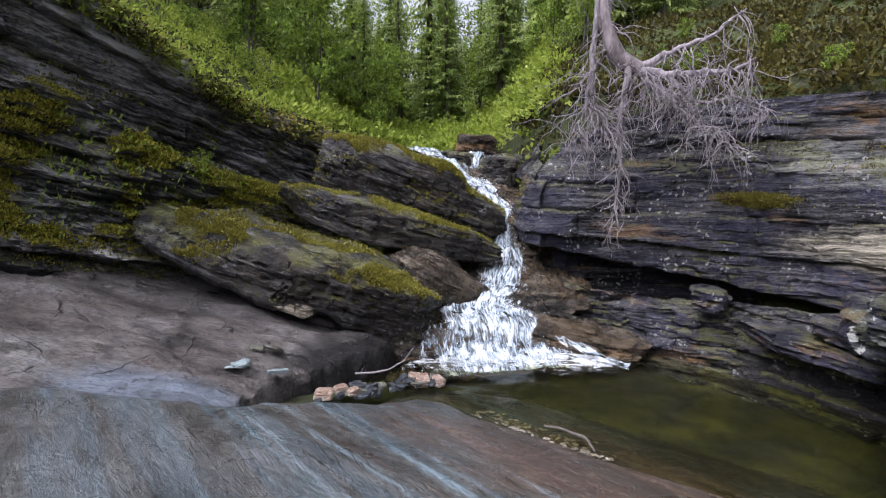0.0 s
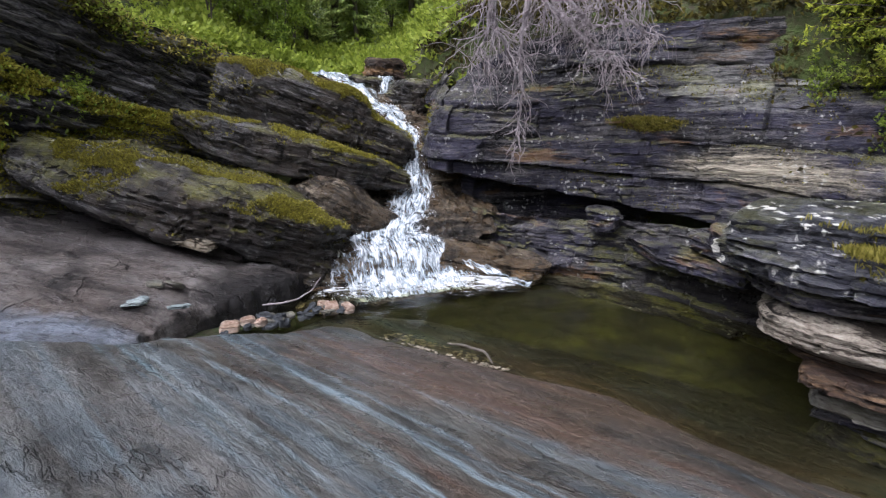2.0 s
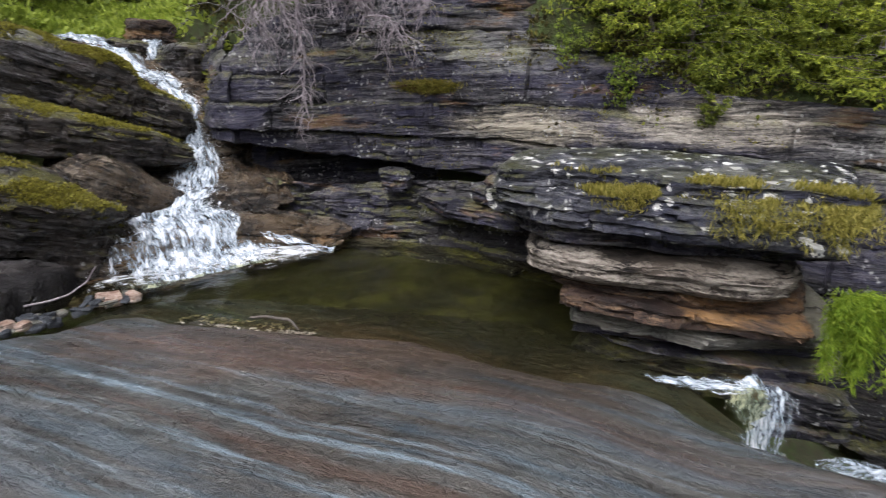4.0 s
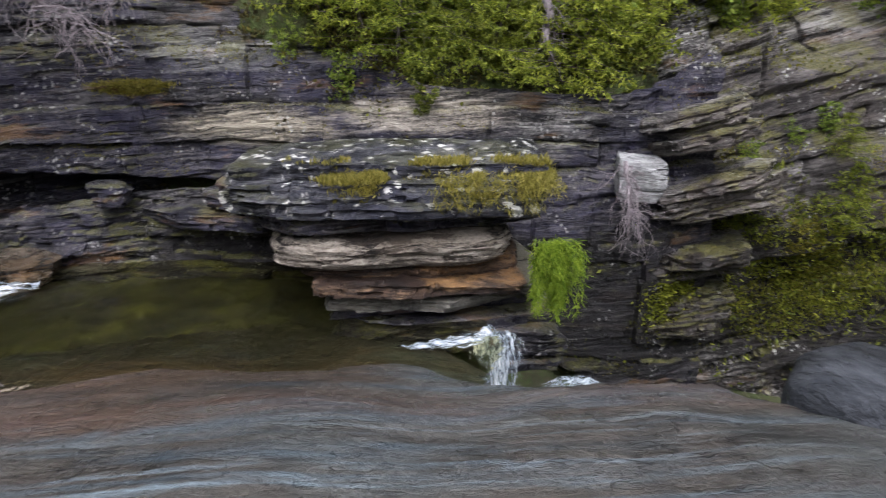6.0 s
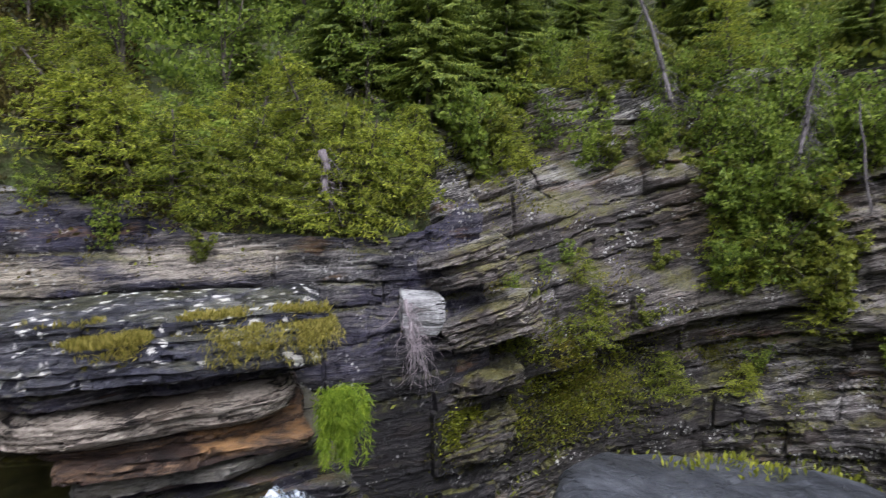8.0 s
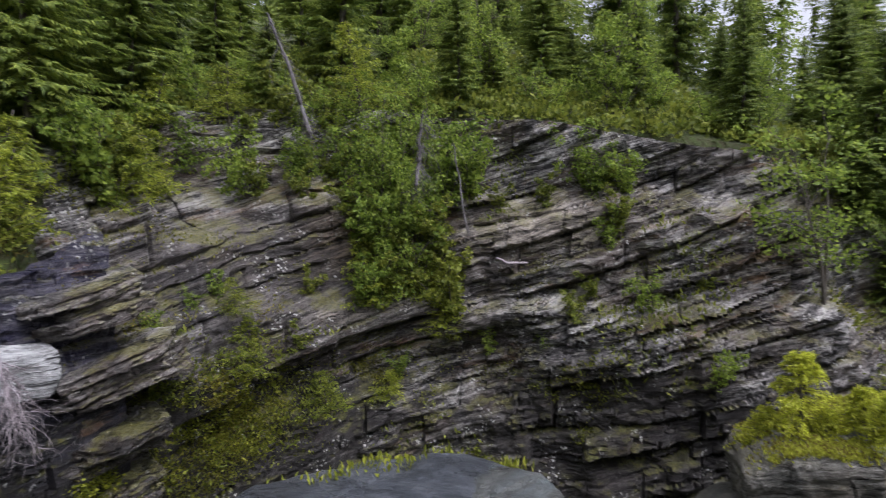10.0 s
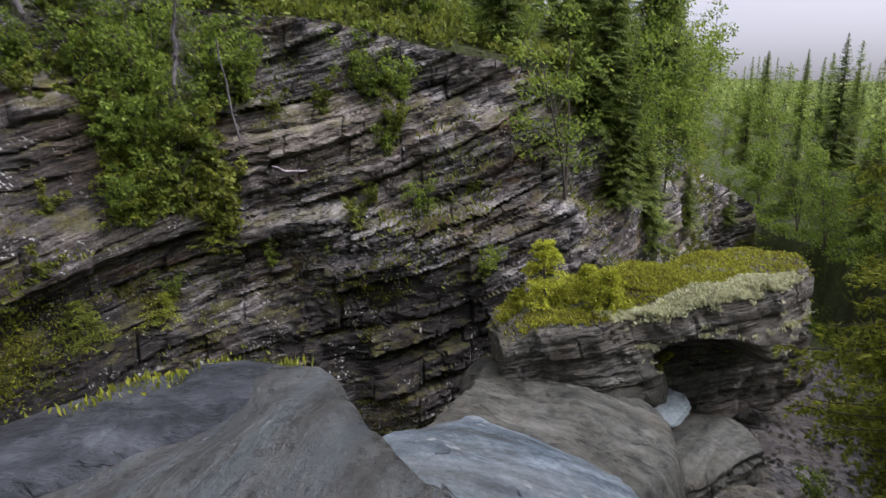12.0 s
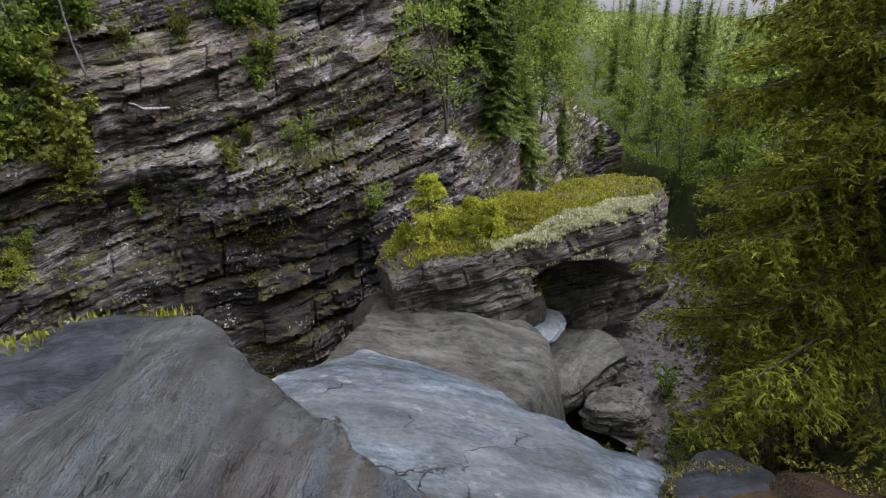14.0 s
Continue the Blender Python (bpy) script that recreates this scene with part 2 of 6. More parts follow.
    rg = ramp(t, noise_node(t, co, 5, 4, 0.6), (0.3, gray(max(rough - 0.18, 0.1))), (0.7, gray(min(rough + 0.2, 1))))
    t.links.new(rg, bsdf.inputs["Roughness"])
    h = math_node(t, "ADD", noise_node(t, co, 5 * fine, 8, 0.72, (0.7, 2.0, 1.0) if flat else (0.5, 0.5, 3.0), dip), math_node(t, "MULTIPLY", noise_node(t, co, 30 * fine, 4, 0.7), 0.3))
    h = math_node(t, "ADD", h, math_node(t, "MULTIPLY", lamina, 0.8))
    h = math_node(t, "ADD", h, math_node(t, "ADD", math_node(t, "MULTIPLY", chip, 0.22 * k), math_node(t, "MULTIPLY", sliver, 0.16 * k)))
    h = math_node(t, "SUBTRACT", h, math_node(t, "MULTIPLY", line_, 0.6))
    bump(t, bsdf, h, 1.0, 0.07 * relief)
    return m


def leaf_material(name, dark, mid, light, through_light=0.35):
    m, t, bsdf = material(name)
    geo = node(t, "NewGeometry")
    info = node(t, "ObjectInfo")
    co = node(t, "TexCoord").outputs["Object"]
    v = math_node(t, "ADD", math_node(t, "MULTIPLY", geo.outputs["Random Per Island"], 0.55), math_node(t, "MULTIPLY", noise_node(t, co, 1.4, 3), 0.3))
    v = math_node(t, "ADD", v, math_node(t, "MULTIPLY", info.outputs["Random"], 0.2))
    col = ramp(t, v, (0.15, dark), (0.5, mid), (0.9, light))
    t.links.new(col, bsdf.inputs["Base Color"])
    bsdf.inputs["Roughness"].default_value = 0.55
    bsdf.inputs["Specular IOR Level"].default_value = 0.3
    tr = node(t, "BsdfTranslucent")
    t.links.new(col, tr.inputs[0])
    ms = node(t, "MixShader", Fac=through_light)
    t.links.new(bsdf.outputs[0], ms.inputs[1])
    t.links.new(tr.outputs[0], ms.inputs[2])
    t.links.new(ms.outputs[0], t.nodes["Material Output"].inputs[0])
    return m


def bark_material(name, dark, light, scale=18.0):
    m, t, bsdf = material(name)
    co = node(t, "TexCoord").outputs["Object"]
    n = noise_node(t, co, scale, 7, 0.7, (1, 1, 0.25))
    col = ramp(t, n, (0.3, dark), (0.7, light))
    t.links.new(col, bsdf.inputs["Base Color"])
    bsdf.inputs["Roughness"].default_value = 0.85
    bump(t, bsdf, n, 0.8, 0.02)
    return m


def soil_material():
    m, t, bsdf = material("forest_floor")
    co = node(t, "TexCoord").outputs["Object"]
    a = noise_node(t, co, 0.8, 8, 0.7)
    b = noise_node(t, co, 9, 6, 0.7)
    col = ramp(t, a, (0.3, (0.025, 0.035, 0.01)), (0.5, (0.06, 0.09, 0.02)), (0.7, (0.10, 0.15, 0.03)))
    col = mix(t, ramp(t, b, (0.4, gray(0.7)), (0.6, gray(0.0))), col, (0.05, 0.035, 0.02))
    t.links.new(col, bsdf.inputs["Base Color"])
    bsdf.inputs["Roughness"].default_value = 0.95
    bump(t, bsdf, b, 1.0, 0.1)
    return m


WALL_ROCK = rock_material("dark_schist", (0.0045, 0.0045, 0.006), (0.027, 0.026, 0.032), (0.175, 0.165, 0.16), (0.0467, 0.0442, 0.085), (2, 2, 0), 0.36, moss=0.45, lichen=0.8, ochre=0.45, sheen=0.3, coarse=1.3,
                          # two near-black patches lie low, by the gorge slot and the pool
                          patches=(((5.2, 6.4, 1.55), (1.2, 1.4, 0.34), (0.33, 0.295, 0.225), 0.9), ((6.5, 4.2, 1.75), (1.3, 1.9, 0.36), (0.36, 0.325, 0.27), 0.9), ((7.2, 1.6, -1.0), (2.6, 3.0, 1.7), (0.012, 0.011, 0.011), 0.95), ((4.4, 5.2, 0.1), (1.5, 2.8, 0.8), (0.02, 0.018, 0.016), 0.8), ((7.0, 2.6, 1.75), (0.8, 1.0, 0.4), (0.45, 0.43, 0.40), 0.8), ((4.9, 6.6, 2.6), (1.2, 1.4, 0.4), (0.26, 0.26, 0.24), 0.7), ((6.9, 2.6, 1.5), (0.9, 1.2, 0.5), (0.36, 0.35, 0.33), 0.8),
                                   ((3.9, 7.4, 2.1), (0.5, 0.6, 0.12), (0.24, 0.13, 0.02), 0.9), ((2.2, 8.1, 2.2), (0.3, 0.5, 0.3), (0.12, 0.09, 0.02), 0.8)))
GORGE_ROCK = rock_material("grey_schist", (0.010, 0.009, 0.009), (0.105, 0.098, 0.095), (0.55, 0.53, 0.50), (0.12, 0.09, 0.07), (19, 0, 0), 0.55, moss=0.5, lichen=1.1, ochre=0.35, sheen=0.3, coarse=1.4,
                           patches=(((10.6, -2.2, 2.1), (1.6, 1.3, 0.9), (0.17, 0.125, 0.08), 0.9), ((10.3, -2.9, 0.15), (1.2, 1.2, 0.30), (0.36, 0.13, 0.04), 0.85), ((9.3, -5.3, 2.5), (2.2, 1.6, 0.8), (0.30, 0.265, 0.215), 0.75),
                                    # three near-black patches here lie low, along the wall's foot
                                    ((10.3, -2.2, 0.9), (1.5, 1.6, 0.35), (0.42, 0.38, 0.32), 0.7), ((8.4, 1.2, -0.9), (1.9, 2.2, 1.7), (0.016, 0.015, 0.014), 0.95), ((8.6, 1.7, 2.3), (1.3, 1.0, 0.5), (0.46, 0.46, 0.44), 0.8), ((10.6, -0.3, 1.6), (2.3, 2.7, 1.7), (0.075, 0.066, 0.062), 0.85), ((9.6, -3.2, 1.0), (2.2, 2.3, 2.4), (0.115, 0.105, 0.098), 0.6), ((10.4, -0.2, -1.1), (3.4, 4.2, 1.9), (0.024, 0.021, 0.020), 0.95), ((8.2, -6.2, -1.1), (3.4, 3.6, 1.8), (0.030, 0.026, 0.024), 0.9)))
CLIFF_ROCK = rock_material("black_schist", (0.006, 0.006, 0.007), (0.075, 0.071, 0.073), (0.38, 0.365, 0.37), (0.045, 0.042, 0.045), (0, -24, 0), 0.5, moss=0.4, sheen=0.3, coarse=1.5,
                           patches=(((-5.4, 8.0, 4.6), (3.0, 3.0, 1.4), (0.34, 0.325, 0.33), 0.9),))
BOULDER_ROCK = rock_material("mossy_schist", (0.004, 0.0035, 0.003), (0.026, 0.022, 0.020), (0.17, 0.165, 0.17), (0.06, 0.045, 0.032), (0, 0, 0), 0.30, moss=0.5, lichen=0.5, sheen=0.45)
LICHEN_ROCK = rock_material("lichen_schist", (0.005, 0.005, 0.007), (0.03, 0.032, 0.042), (0.17, 0.17, 0.18), (0.04, 0.042, 0.07), (0, 0, 0), 0.36, moss=0.25, lichen=2.5, spot=7.0, sheen=0.3)
CORNER_ROCK = rock_material("corner_schist", (0.010, 0.009, 0.009), (0.09, 0.085, 0.08), (0.42, 0.40, 0.38), (0.12, 0.09, 0.07), (0, 0, 0), 0.55, moss=0.5, lichen=0.8, sheen=0.25)
STREAM_ROCK = rock_material("wet_brown_schist", (0.006, 0.005, 0.004), (0.042, 0.031, 0.020), (0.20, 0.165, 0.12), (0.09, 0.055, 0.022), (0, 0, 0), 0.28, sheen=0.5, ochre=0.5)
BLOCK_ROCK = rock_material("pale_grey_schist", (0.05, 0.049, 0.042), (0.17, 0.168, 0.146), (0.34, 0.335, 0.30), (0.15, 0.13, 0.10), (0, 0, 0), 0.65, moss=0.15, lichen=0.4, flake=0.5)
GORGE_SLAB = rock_material("worn_gorge_slab", (0.035, 0.037, 0.031), (0.115, 0.120, 0.103), (0.25, 0.255, 0.225), (0.10, 0.09, 0.068), (0, 0, -30), 0.5, flat=True, sheen=0.25)
WHITE_ROCK = rock_material("white_schist", (0.12, 0.12, 0.12), (0.34, 0.35, 0.35), (0.62, 0.63, 0.62), (0.28, 0.28, 0.27), (0, 0, 0), 0.7)
PALE_ROCK = rock_material("cream_schist", (0.14, 0.12, 0.09), (0.34, 0.30, 0.23), (0.56, 0.52, 0.43), (0.25, 0.20, 0.14), (0, 0, 0), 0.7)
RUST_ROCK = rock_material("rusty_schist", (0.010, 0.007, 0.006), (0.045, 0.030, 0.023), (0.26, 0.17, 0.10), (0.05, 0.03, 0.02), (0, 0, 0), 0.4, ochre=0.9, coarse=1.6, sheen=0.3)
SLAB_ROCK = rock_material("worn_grey_slab", (0.025, 0.025, 0.023), (0.063, 0.066, 0.060), (0.145, 0.148, 0.138), (0.078, 0.062, 0.047), (0, 0, 52), 0.33, fine=0.7,
                          patches=(((-2.0, 2.4, 0.7), (2.4, 2.0, 1.5), (0.15, 0.155, 0.16), 0.4), ((1.4, 4.3, 0.3), (2.2, 1.5, 1.0), (0.105, 0.062, 0.040), 0.65), ((2.6, 3.2, 0.1), (1.6, 1.4, 0.8), (0.075, 0.050, 0.031), 0.8), ((3.4, -1.6, 1.0), (1.8, 1.8, 1.2), (0.082, 0.090, 0.086), 0.7), ((3.0, 4.2, -0.62), (2.8, 3.0, 0.6), (0.020, 0.018, 0.007), 0.9)),
                          streak=((0.25, 4.5, 0.25), (0, 0, 52), (0.08, 0.12, 0.15), (0.19, 0.245, 0.275)), sheen=0.3, flat=True,
                          stripes=((1.27, 0.13, 0.75, (0.13, 0.19, 0.22)), (1.40, 0.03, 0.5, (0.26, 0.31, 0.33)), (1.72, 0.05, 0.8, (0.24, 0.31, 0.35)), (1.86, 0.10, 0.5, (0.10, 0.055, 0.035)), (2.06, 0.05, 0.7, (0.22, 0.29, 0.33)), (2.22, 0.03, 0.5, (0.22, 0.28, 0.32)),
                                   (0.82, 0.09, 0.45, (0.14, 0.19, 0.22)), (0.35, 0.12, 0.4, (0.13, 0.17, 0.2)), (2.62, 0.04, 0.5, (0.2, 0.24, 0.26)), (3.0, 0.3, 0.45, (0.12, 0.062, 0.04))))
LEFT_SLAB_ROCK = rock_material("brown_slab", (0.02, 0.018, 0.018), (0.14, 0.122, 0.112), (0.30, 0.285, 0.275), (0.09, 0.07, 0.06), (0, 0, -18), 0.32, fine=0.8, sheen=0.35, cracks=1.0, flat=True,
                               # last patch: wet rock and the undercut's shade, both put into the colour
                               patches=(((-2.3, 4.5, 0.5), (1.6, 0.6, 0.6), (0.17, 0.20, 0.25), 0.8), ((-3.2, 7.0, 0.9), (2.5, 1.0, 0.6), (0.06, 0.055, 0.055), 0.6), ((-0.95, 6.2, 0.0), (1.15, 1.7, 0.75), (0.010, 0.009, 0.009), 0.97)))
BLUE_SLAB_ROCK = rock_material("blue_grey_slab", (0.065, 0.08, 0.09), (0.165, 0.225, 0.27), (0.46, 0.54, 0.60), (0.14, 0.14, 0.115), (0, 0, -35), 0.5, fine=1.2, lichen=0.6, spot=9.0, sheen=0.3, cracks=2.2, flat=True)
SOIL = soil_material()
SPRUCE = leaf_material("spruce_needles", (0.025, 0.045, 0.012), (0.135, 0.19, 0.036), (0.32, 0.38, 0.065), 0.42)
# paler copy of SPRUCE: distance haze is put into the needle colour
SPRUCE_HAZED = leaf_material("hazed_spruce_needles", (0.085, 0.125, 0.045), (0.29, 0.37, 0.115), (0.54, 0.61, 0.19), 0.55)
SPRUCE_LIGHT = leaf_material("young_spruce_needles", (0.17, 0.20, 0.02), (0.48, 0.52, 0.045), (0.72, 0.74, 0.10), 0.5)
BIRCH = leaf_material("birch_leaves", (0.055, 0.092, 0.018), (0.195, 0.28, 0.040), (0.40, 0.49, 0.08), 0.5)
SCRUB = leaf_material("scrub_leaves", (0.052, 0.072, 0.016), (0.169, 0.208, 0.031), (0.338, 0.364, 0.058), 0.45)
SPRUCE_BUSH = leaf_material("bush_spruce_needles", (0.035, 0.055, 0.010), (0.22, 0.275, 0.032), (0.56, 0.60, 0.075), 0.5)
SPRUCE_NEAR = leaf_material("near_spruce_needles", (0.04, 0.055, 0.011), (0.26, 0.30, 0.034), (0.62, 0.65, 0.085), 0.5)
BRIGHT = leaf_material("bright_undergrowth", (0.12, 0.165, 0.025), (0.29, 0.37, 0.052), (0.52, 0.59, 0.11), 0.5)
FERN = leaf_material("hanging_grass_blades", (0.07, 0.12, 0.012), (0.19, 0.30, 0.022), (0.38, 0.48, 0.05), 0.5)
HEATH = leaf_material("heath", (0.022, 0.016, 0.010), (0.062, 0.054, 0.015), (0.17, 0.15, 0.03), 0.35)
MOSS = leaf_material("moss", (0.055, 0.038, 0.012), (0.18, 0.165, 0.028), (0.40, 0.37, 0.06), 0.3)
MOSS_SHELF = leaf_material("shelf_moss", (0.07, 0.06, 0.012), (0.28, 0.27, 0.035), (0.52, 0.48, 0.07), 0.4)
MOSS_BRIGHT = leaf_material("damp_moss", (0.05, 0.06, 0.008), (0.20, 0.23, 0.025), (0.42, 0.44, 0.05), 0.4)
MOSS_DARK = leaf_material("dark_moss", (0.03, 0.033, 0.007), (0.12, 0.125, 0.018), (0.30, 0.29, 0.04), 0.35)
MOSS_CARPET = leaf_material("moss_carpet", (0.13, 0.075, 0.04), (0.34, 0.37, 0.04), (0.60, 0.62, 0.09), 0.4)
GRASS = leaf_material("dry_grass", (0.08, 0.075, 0.015), (0.28, 0.26, 0.05), (0.52, 0.44, 0.13), 0.4)
PALE_LICHEN = leaf_material("pale_lichen", (0.34, 0.35, 0.20), (0.66, 0.67, 0.45), (0.88, 0.88, 0.70), 0.3)
BARK = bark_material("bark", (0.03, 0.025, 0.02), (0.14, 0.12, 0.10))
DEAD_GREY = bark_material("grey_dead_wood", (0.04, 0.036, 0.036), (0.18, 0.165, 0.16), 26)
DEAD_WOOD = bark_material("bleached_wood", (0.10, 0.082, 0.086), (0.42, 0.37, 0.385), 26)
DEAD_DARK = bark_material("weathered_trunk_wood", (0.06, 0.045, 0.045), (0.30, 0.25, 0.25), 14)
LOG_ROCK = rock_material("banded_cream_schist", (0.012, 0.010, 0.009), (0.26, 0.23, 0.19), (0.55, 0.50, 0.42), (0.16, 0.13, 0.10), (0, 0, 0), 0.6, fine=1.3, coarse=1.1, flake=1.6)


def water_material():
    m, t, bsdf = material("stream_water")
    co = node(t, "TexCoord").outputs["Object"]
    bsdf.inputs["Base Color"].default_value = (0.48, 0.47, 0.22, 1)
    bsdf.inputs["Transmission Weight"].default_value = 1.0
    bsdf.inputs["IOR"].default_value = 1.33
    bsdf.inputs["Roughness"].default_value = 0.04
    bump(t, bsdf, noise_node(t, co, 5, 4, 0.55), 0.25, 0.03)
    return m


def foam_material():
    m, t, bsdf = material("white_water")
    co = node(t, "UVMap")
    co.uv_map = "flow"
    co = co.outputs["UV"]
    edge = node(t, "UVMap")
    edge.uv_map = "edge"
    sep = node(t, "SeparateXYZ")
    t.links.new(edge.outputs["UV"], sep.inputs[0])
    strand = noise_node(t, co, 1.0, 6, 0.72, (40, 5.0, 1), (0, 0, 0), 0.7)
    sheet_ = noise_node(t, co, 1.0, 6, 0.68, (8, 3.2, 1), (0, 0, 0), 1.0)
    lump = noise_node(t, co, 3.4, 5, 0.65, (1.3, 1.0, 1), (0, 0, 0), 0.5)
    both = math_node(t, "ADD", math_node(t, "MULTIPLY", strand, 0.38), math_node(t, "ADD", math_node(t, "MULTIPLY", sheet_, 0.32), math_node(t, "MULTIPLY", lump, 0.30)))
    # bluish shade between the strands is put into the foam's colour
    col = ramp(t, both, (0.43, (0.16, 0.22, 0.28)), (0.50, (0.40, 0.48, 0.54)), (0.57, (0.80, 0.83, 0.85)))
    t.links.new(col, bsdf.inputs["Base Color"])
    bsdf.inputs["Roughness"].default_value = 0.35
    bump(t, bsdf, both, 0.45, 0.04)
    fade = math_node(t, "MULTIPLY", math_node(t, "POWER", sep.outputs["X"], 4.0), 0.16)
    fac = ramp(t, math_node(t, "SUBTRACT", both, fade), (0.43, gray(0.0)), (0.50, gray(0.6)), (0.58, gray(0.96)))
    tr = node(t, "BsdfTransparent")
    ms = node(t, "MixShader")
    t.links.new(fac, ms.inputs[0])
    t.links.new(tr.outputs[0], ms.inputs[1])
    t.links.new(bsdf.outputs[0], ms.inputs[2])
    t.links.new(ms.outputs[0], t.nodes["Material Output"].inputs[0])
    return m


def froth_material():
    m, t, bsdf = material("froth")
    co = node(t, "TexCoord").outputs["Object"]
    bsdf.inputs["Base Color"].default_value = (0.85, 0.88, 0.88, 1)
    bsdf.inputs["Roughness"].default_value = 0.5
    n = noise_node(t, co, 3.5, 8, 0.7, (1, 1.6, 1), (0, 0, 20), 0.8)
    far = node(t, "SeparateXYZ")
    t.links.new(co, far.inputs[0])
    nearness = node(t, "MapRange")
    nearness.inputs["From Min"].default_value, nearness.inputs["From Max"].default_value = 6.4, 7.2
    nearness.inputs["To Min"].default_value, nearness.inputs["To Max"].default_value = -0.22, 0.16
    t.links.new(far.outputs["Y"], nearness.inputs["Value"])
    fac = ramp(t, math_node(t, "ADD", n, nearness.outputs[0]), (0.50, gray(0.0)), (0.66, gray(0.9)))
    tr = node(t, "BsdfTransparent")
    ms = node(t, "MixShader")
    t.links.new(fac, ms.inputs[0])
    t.links.new(tr.outputs[0], ms.inputs[1])
    t.links.new(bsdf.outputs[0], ms.inputs[2])
    t.links.new(ms.outputs[0], t.nodes["Material Output"].inputs[0])
    return m


def litter_material():
    m, t, bsdf = material("needle_litter")
    co = node(t, "TexCoord").outputs["Object"]
    a, b = noise_node(t, co, 2.2, 7, 0.7), noise_node(t, co, 30, 5, 0.7)
    col = ramp(t, a, (0.35, (0.022, 0.014, 0.009)), (0.52, (0.075, 0.04, 0.016)), (0.68, (0.16, 0.125, 0.022)))
    col = mix(t, ramp(t, b, (0.4, gray(0.6)), (0.6, gray(0.0))), col, (0.03, 0.02, 0.012))
    t.links.new(col, bsdf.inputs["Base Color"])
    bsdf.inputs["Roughness"].default_value = 0.9
    bump(t, bsdf, b, 1.0, 0.04)
    return m


def algae_material():
    m, t, bsdf = material("algae_bed")
    co = node(t, "TexCoord").outputs["Object"]
    a, b = noise_node(t, co, 1.1, 6, 0.65), noise_node(t, co, 12, 5, 0.7)
    col = ramp(t, a, (0.38, (0.006, 0.006, 0.003)), (0.5, (0.020, 0.022, 0.004)), (0.64, (0.062, 0.064, 0.010)))
    col = mix(t, ramp(t, b, (0.40, gray(0.7)), (0.52, gray(0.0))), col, (0.03, 0.025, 0.008))
    t.links.new(col, bsdf.inputs["Base Color"])
    bsdf.inputs["Roughness"].default_value = 0.9
    bump(t, bsdf, b, 0.8, 0.05)
    return m


ALGAE = algae_material()
LITTER = litter_material()
FROTH = froth_material()
DROPS = material("water_drops")[0]
DROPS.node_tree.nodes["Principled BSDF"].inputs["Base Color"].default_value = (0.88, 0.9, 0.9, 1)
SLAB_DARK = rock_material("dark_blue_slab", (0.026, 0.029, 0.033), (0.052, 0.058, 0.067), (0.12, 0.13, 0.145), (0.055, 0.058, 0.06), (0, 0, 30), 0.4, fine=0.7, flat=True)
GRAVEL = rock_material("gravel", (0.08, 0.08, 0.08), (0.16, 0.155, 0.15), (0.3, 0.29, 0.28), (0.14, 0.12, 0.1), (0, 0, 0), 0.8, fine=2.0)
FLAT_STONE = rock_material("pale_slate", (0.20, 0.25, 0.26), (0.30, 0.36, 0.37), (0.40, 0.46, 0.47), (0.30, 0.33, 0.33), (0, 0, 0), 0.6)
PINK_STONE = rock_material("pinkish_quartz", (0.22, 0.13, 0.09), (0.48, 0.37, 0.30), (0.72, 0.62, 0.54), (0.40, 0.26, 0.18), (0, 0, 0), 0.7, fine=1.5)
WATER = water_material()
FOAM = foam_material()


# ---------------------------------------------------------------- the ground, one sheet to the horizon
# bearing, distance and height of the bank's lip, height of the floor inside it, rise of the slope behind
BANK = np.array([
    (-180, 7.0, 1.5, -0.5, 0.25), (-70, 8.5, 5.6, 0.3, 0.5), (-36, 9.6, 5.2, 0.2, 0.5), (-28, 10.3, 4.4, 0.2, 0.45), (-20, 11.1, 3.45, 0.2, 0.4), (-12, 12.2, 3.15, 0.0, 0.22),
    (-3, 13.8, 2.75, -0.6, 0.10), (4, 13.8, 2.9, -0.6, 0.16), (10, 10.6, 3.6, -0.6, 0.35), (30, 9.4, 3.35, -0.6, 0.62), (38, 8.7, 3.3, -0.6, 0.7), (43, 8.5, 3.2, -0.6, 0.7), (47.5, 7.9, 2.0, -0.8, 0.75),
    (72, 8.1, 1.9, -2.6, 0.75), (76, 11.0, 3.5, -2.8, 0.6), (84, 12.0, 4.4, -2.8, 0.5), (110, 11.6, 4.6, -3.4, 0.5), (128, 11.6, 4.1, -3.4, 0.34), (140, 11.6, 3.7, -2.6, 0.20), (150, 14.0, 3.0, -2.4, 0.12),
    (154.5, 24.0, 0.5, -2.3, 0.12), (159, 20.0, -0.6, -2.3, 0.12), (168, 15.0, -0.6, -2.3, 0.10), (173, 8.0, -0.5, -1.6, 0.10), (180, 7.0, 1.5, -0.5, 0.25)])


def ground_height(x, y):
    az = np.degrees(np.arctan2(x - EYE_X, y - EYE_Y))
    r = np.hypot(x - EYE_X, y - EYE_Y)
    lip, top, floor, rise = (np.interp(az, BANK[:, 0], BANK[:, k]) for k in (1, 2, 3, 4))
    p = np.stack([x, y, 0 * x], -1)
    behind = np.maximum(r - lip, 0)
    hill = top + 26 * (1 - np.exp(-behind * rise / 26)) + 0.35 * fbm(p * 0.45, 4, 3) * smooth(0, 3, behind)
    hill = hill + 10 * smooth(80, 600, r) * (0.5 + 0.5 * vnoise(p * 0.006, 8))
    return floor + (hill - floor) * smooth(-0.15, 0.5, r - lip)


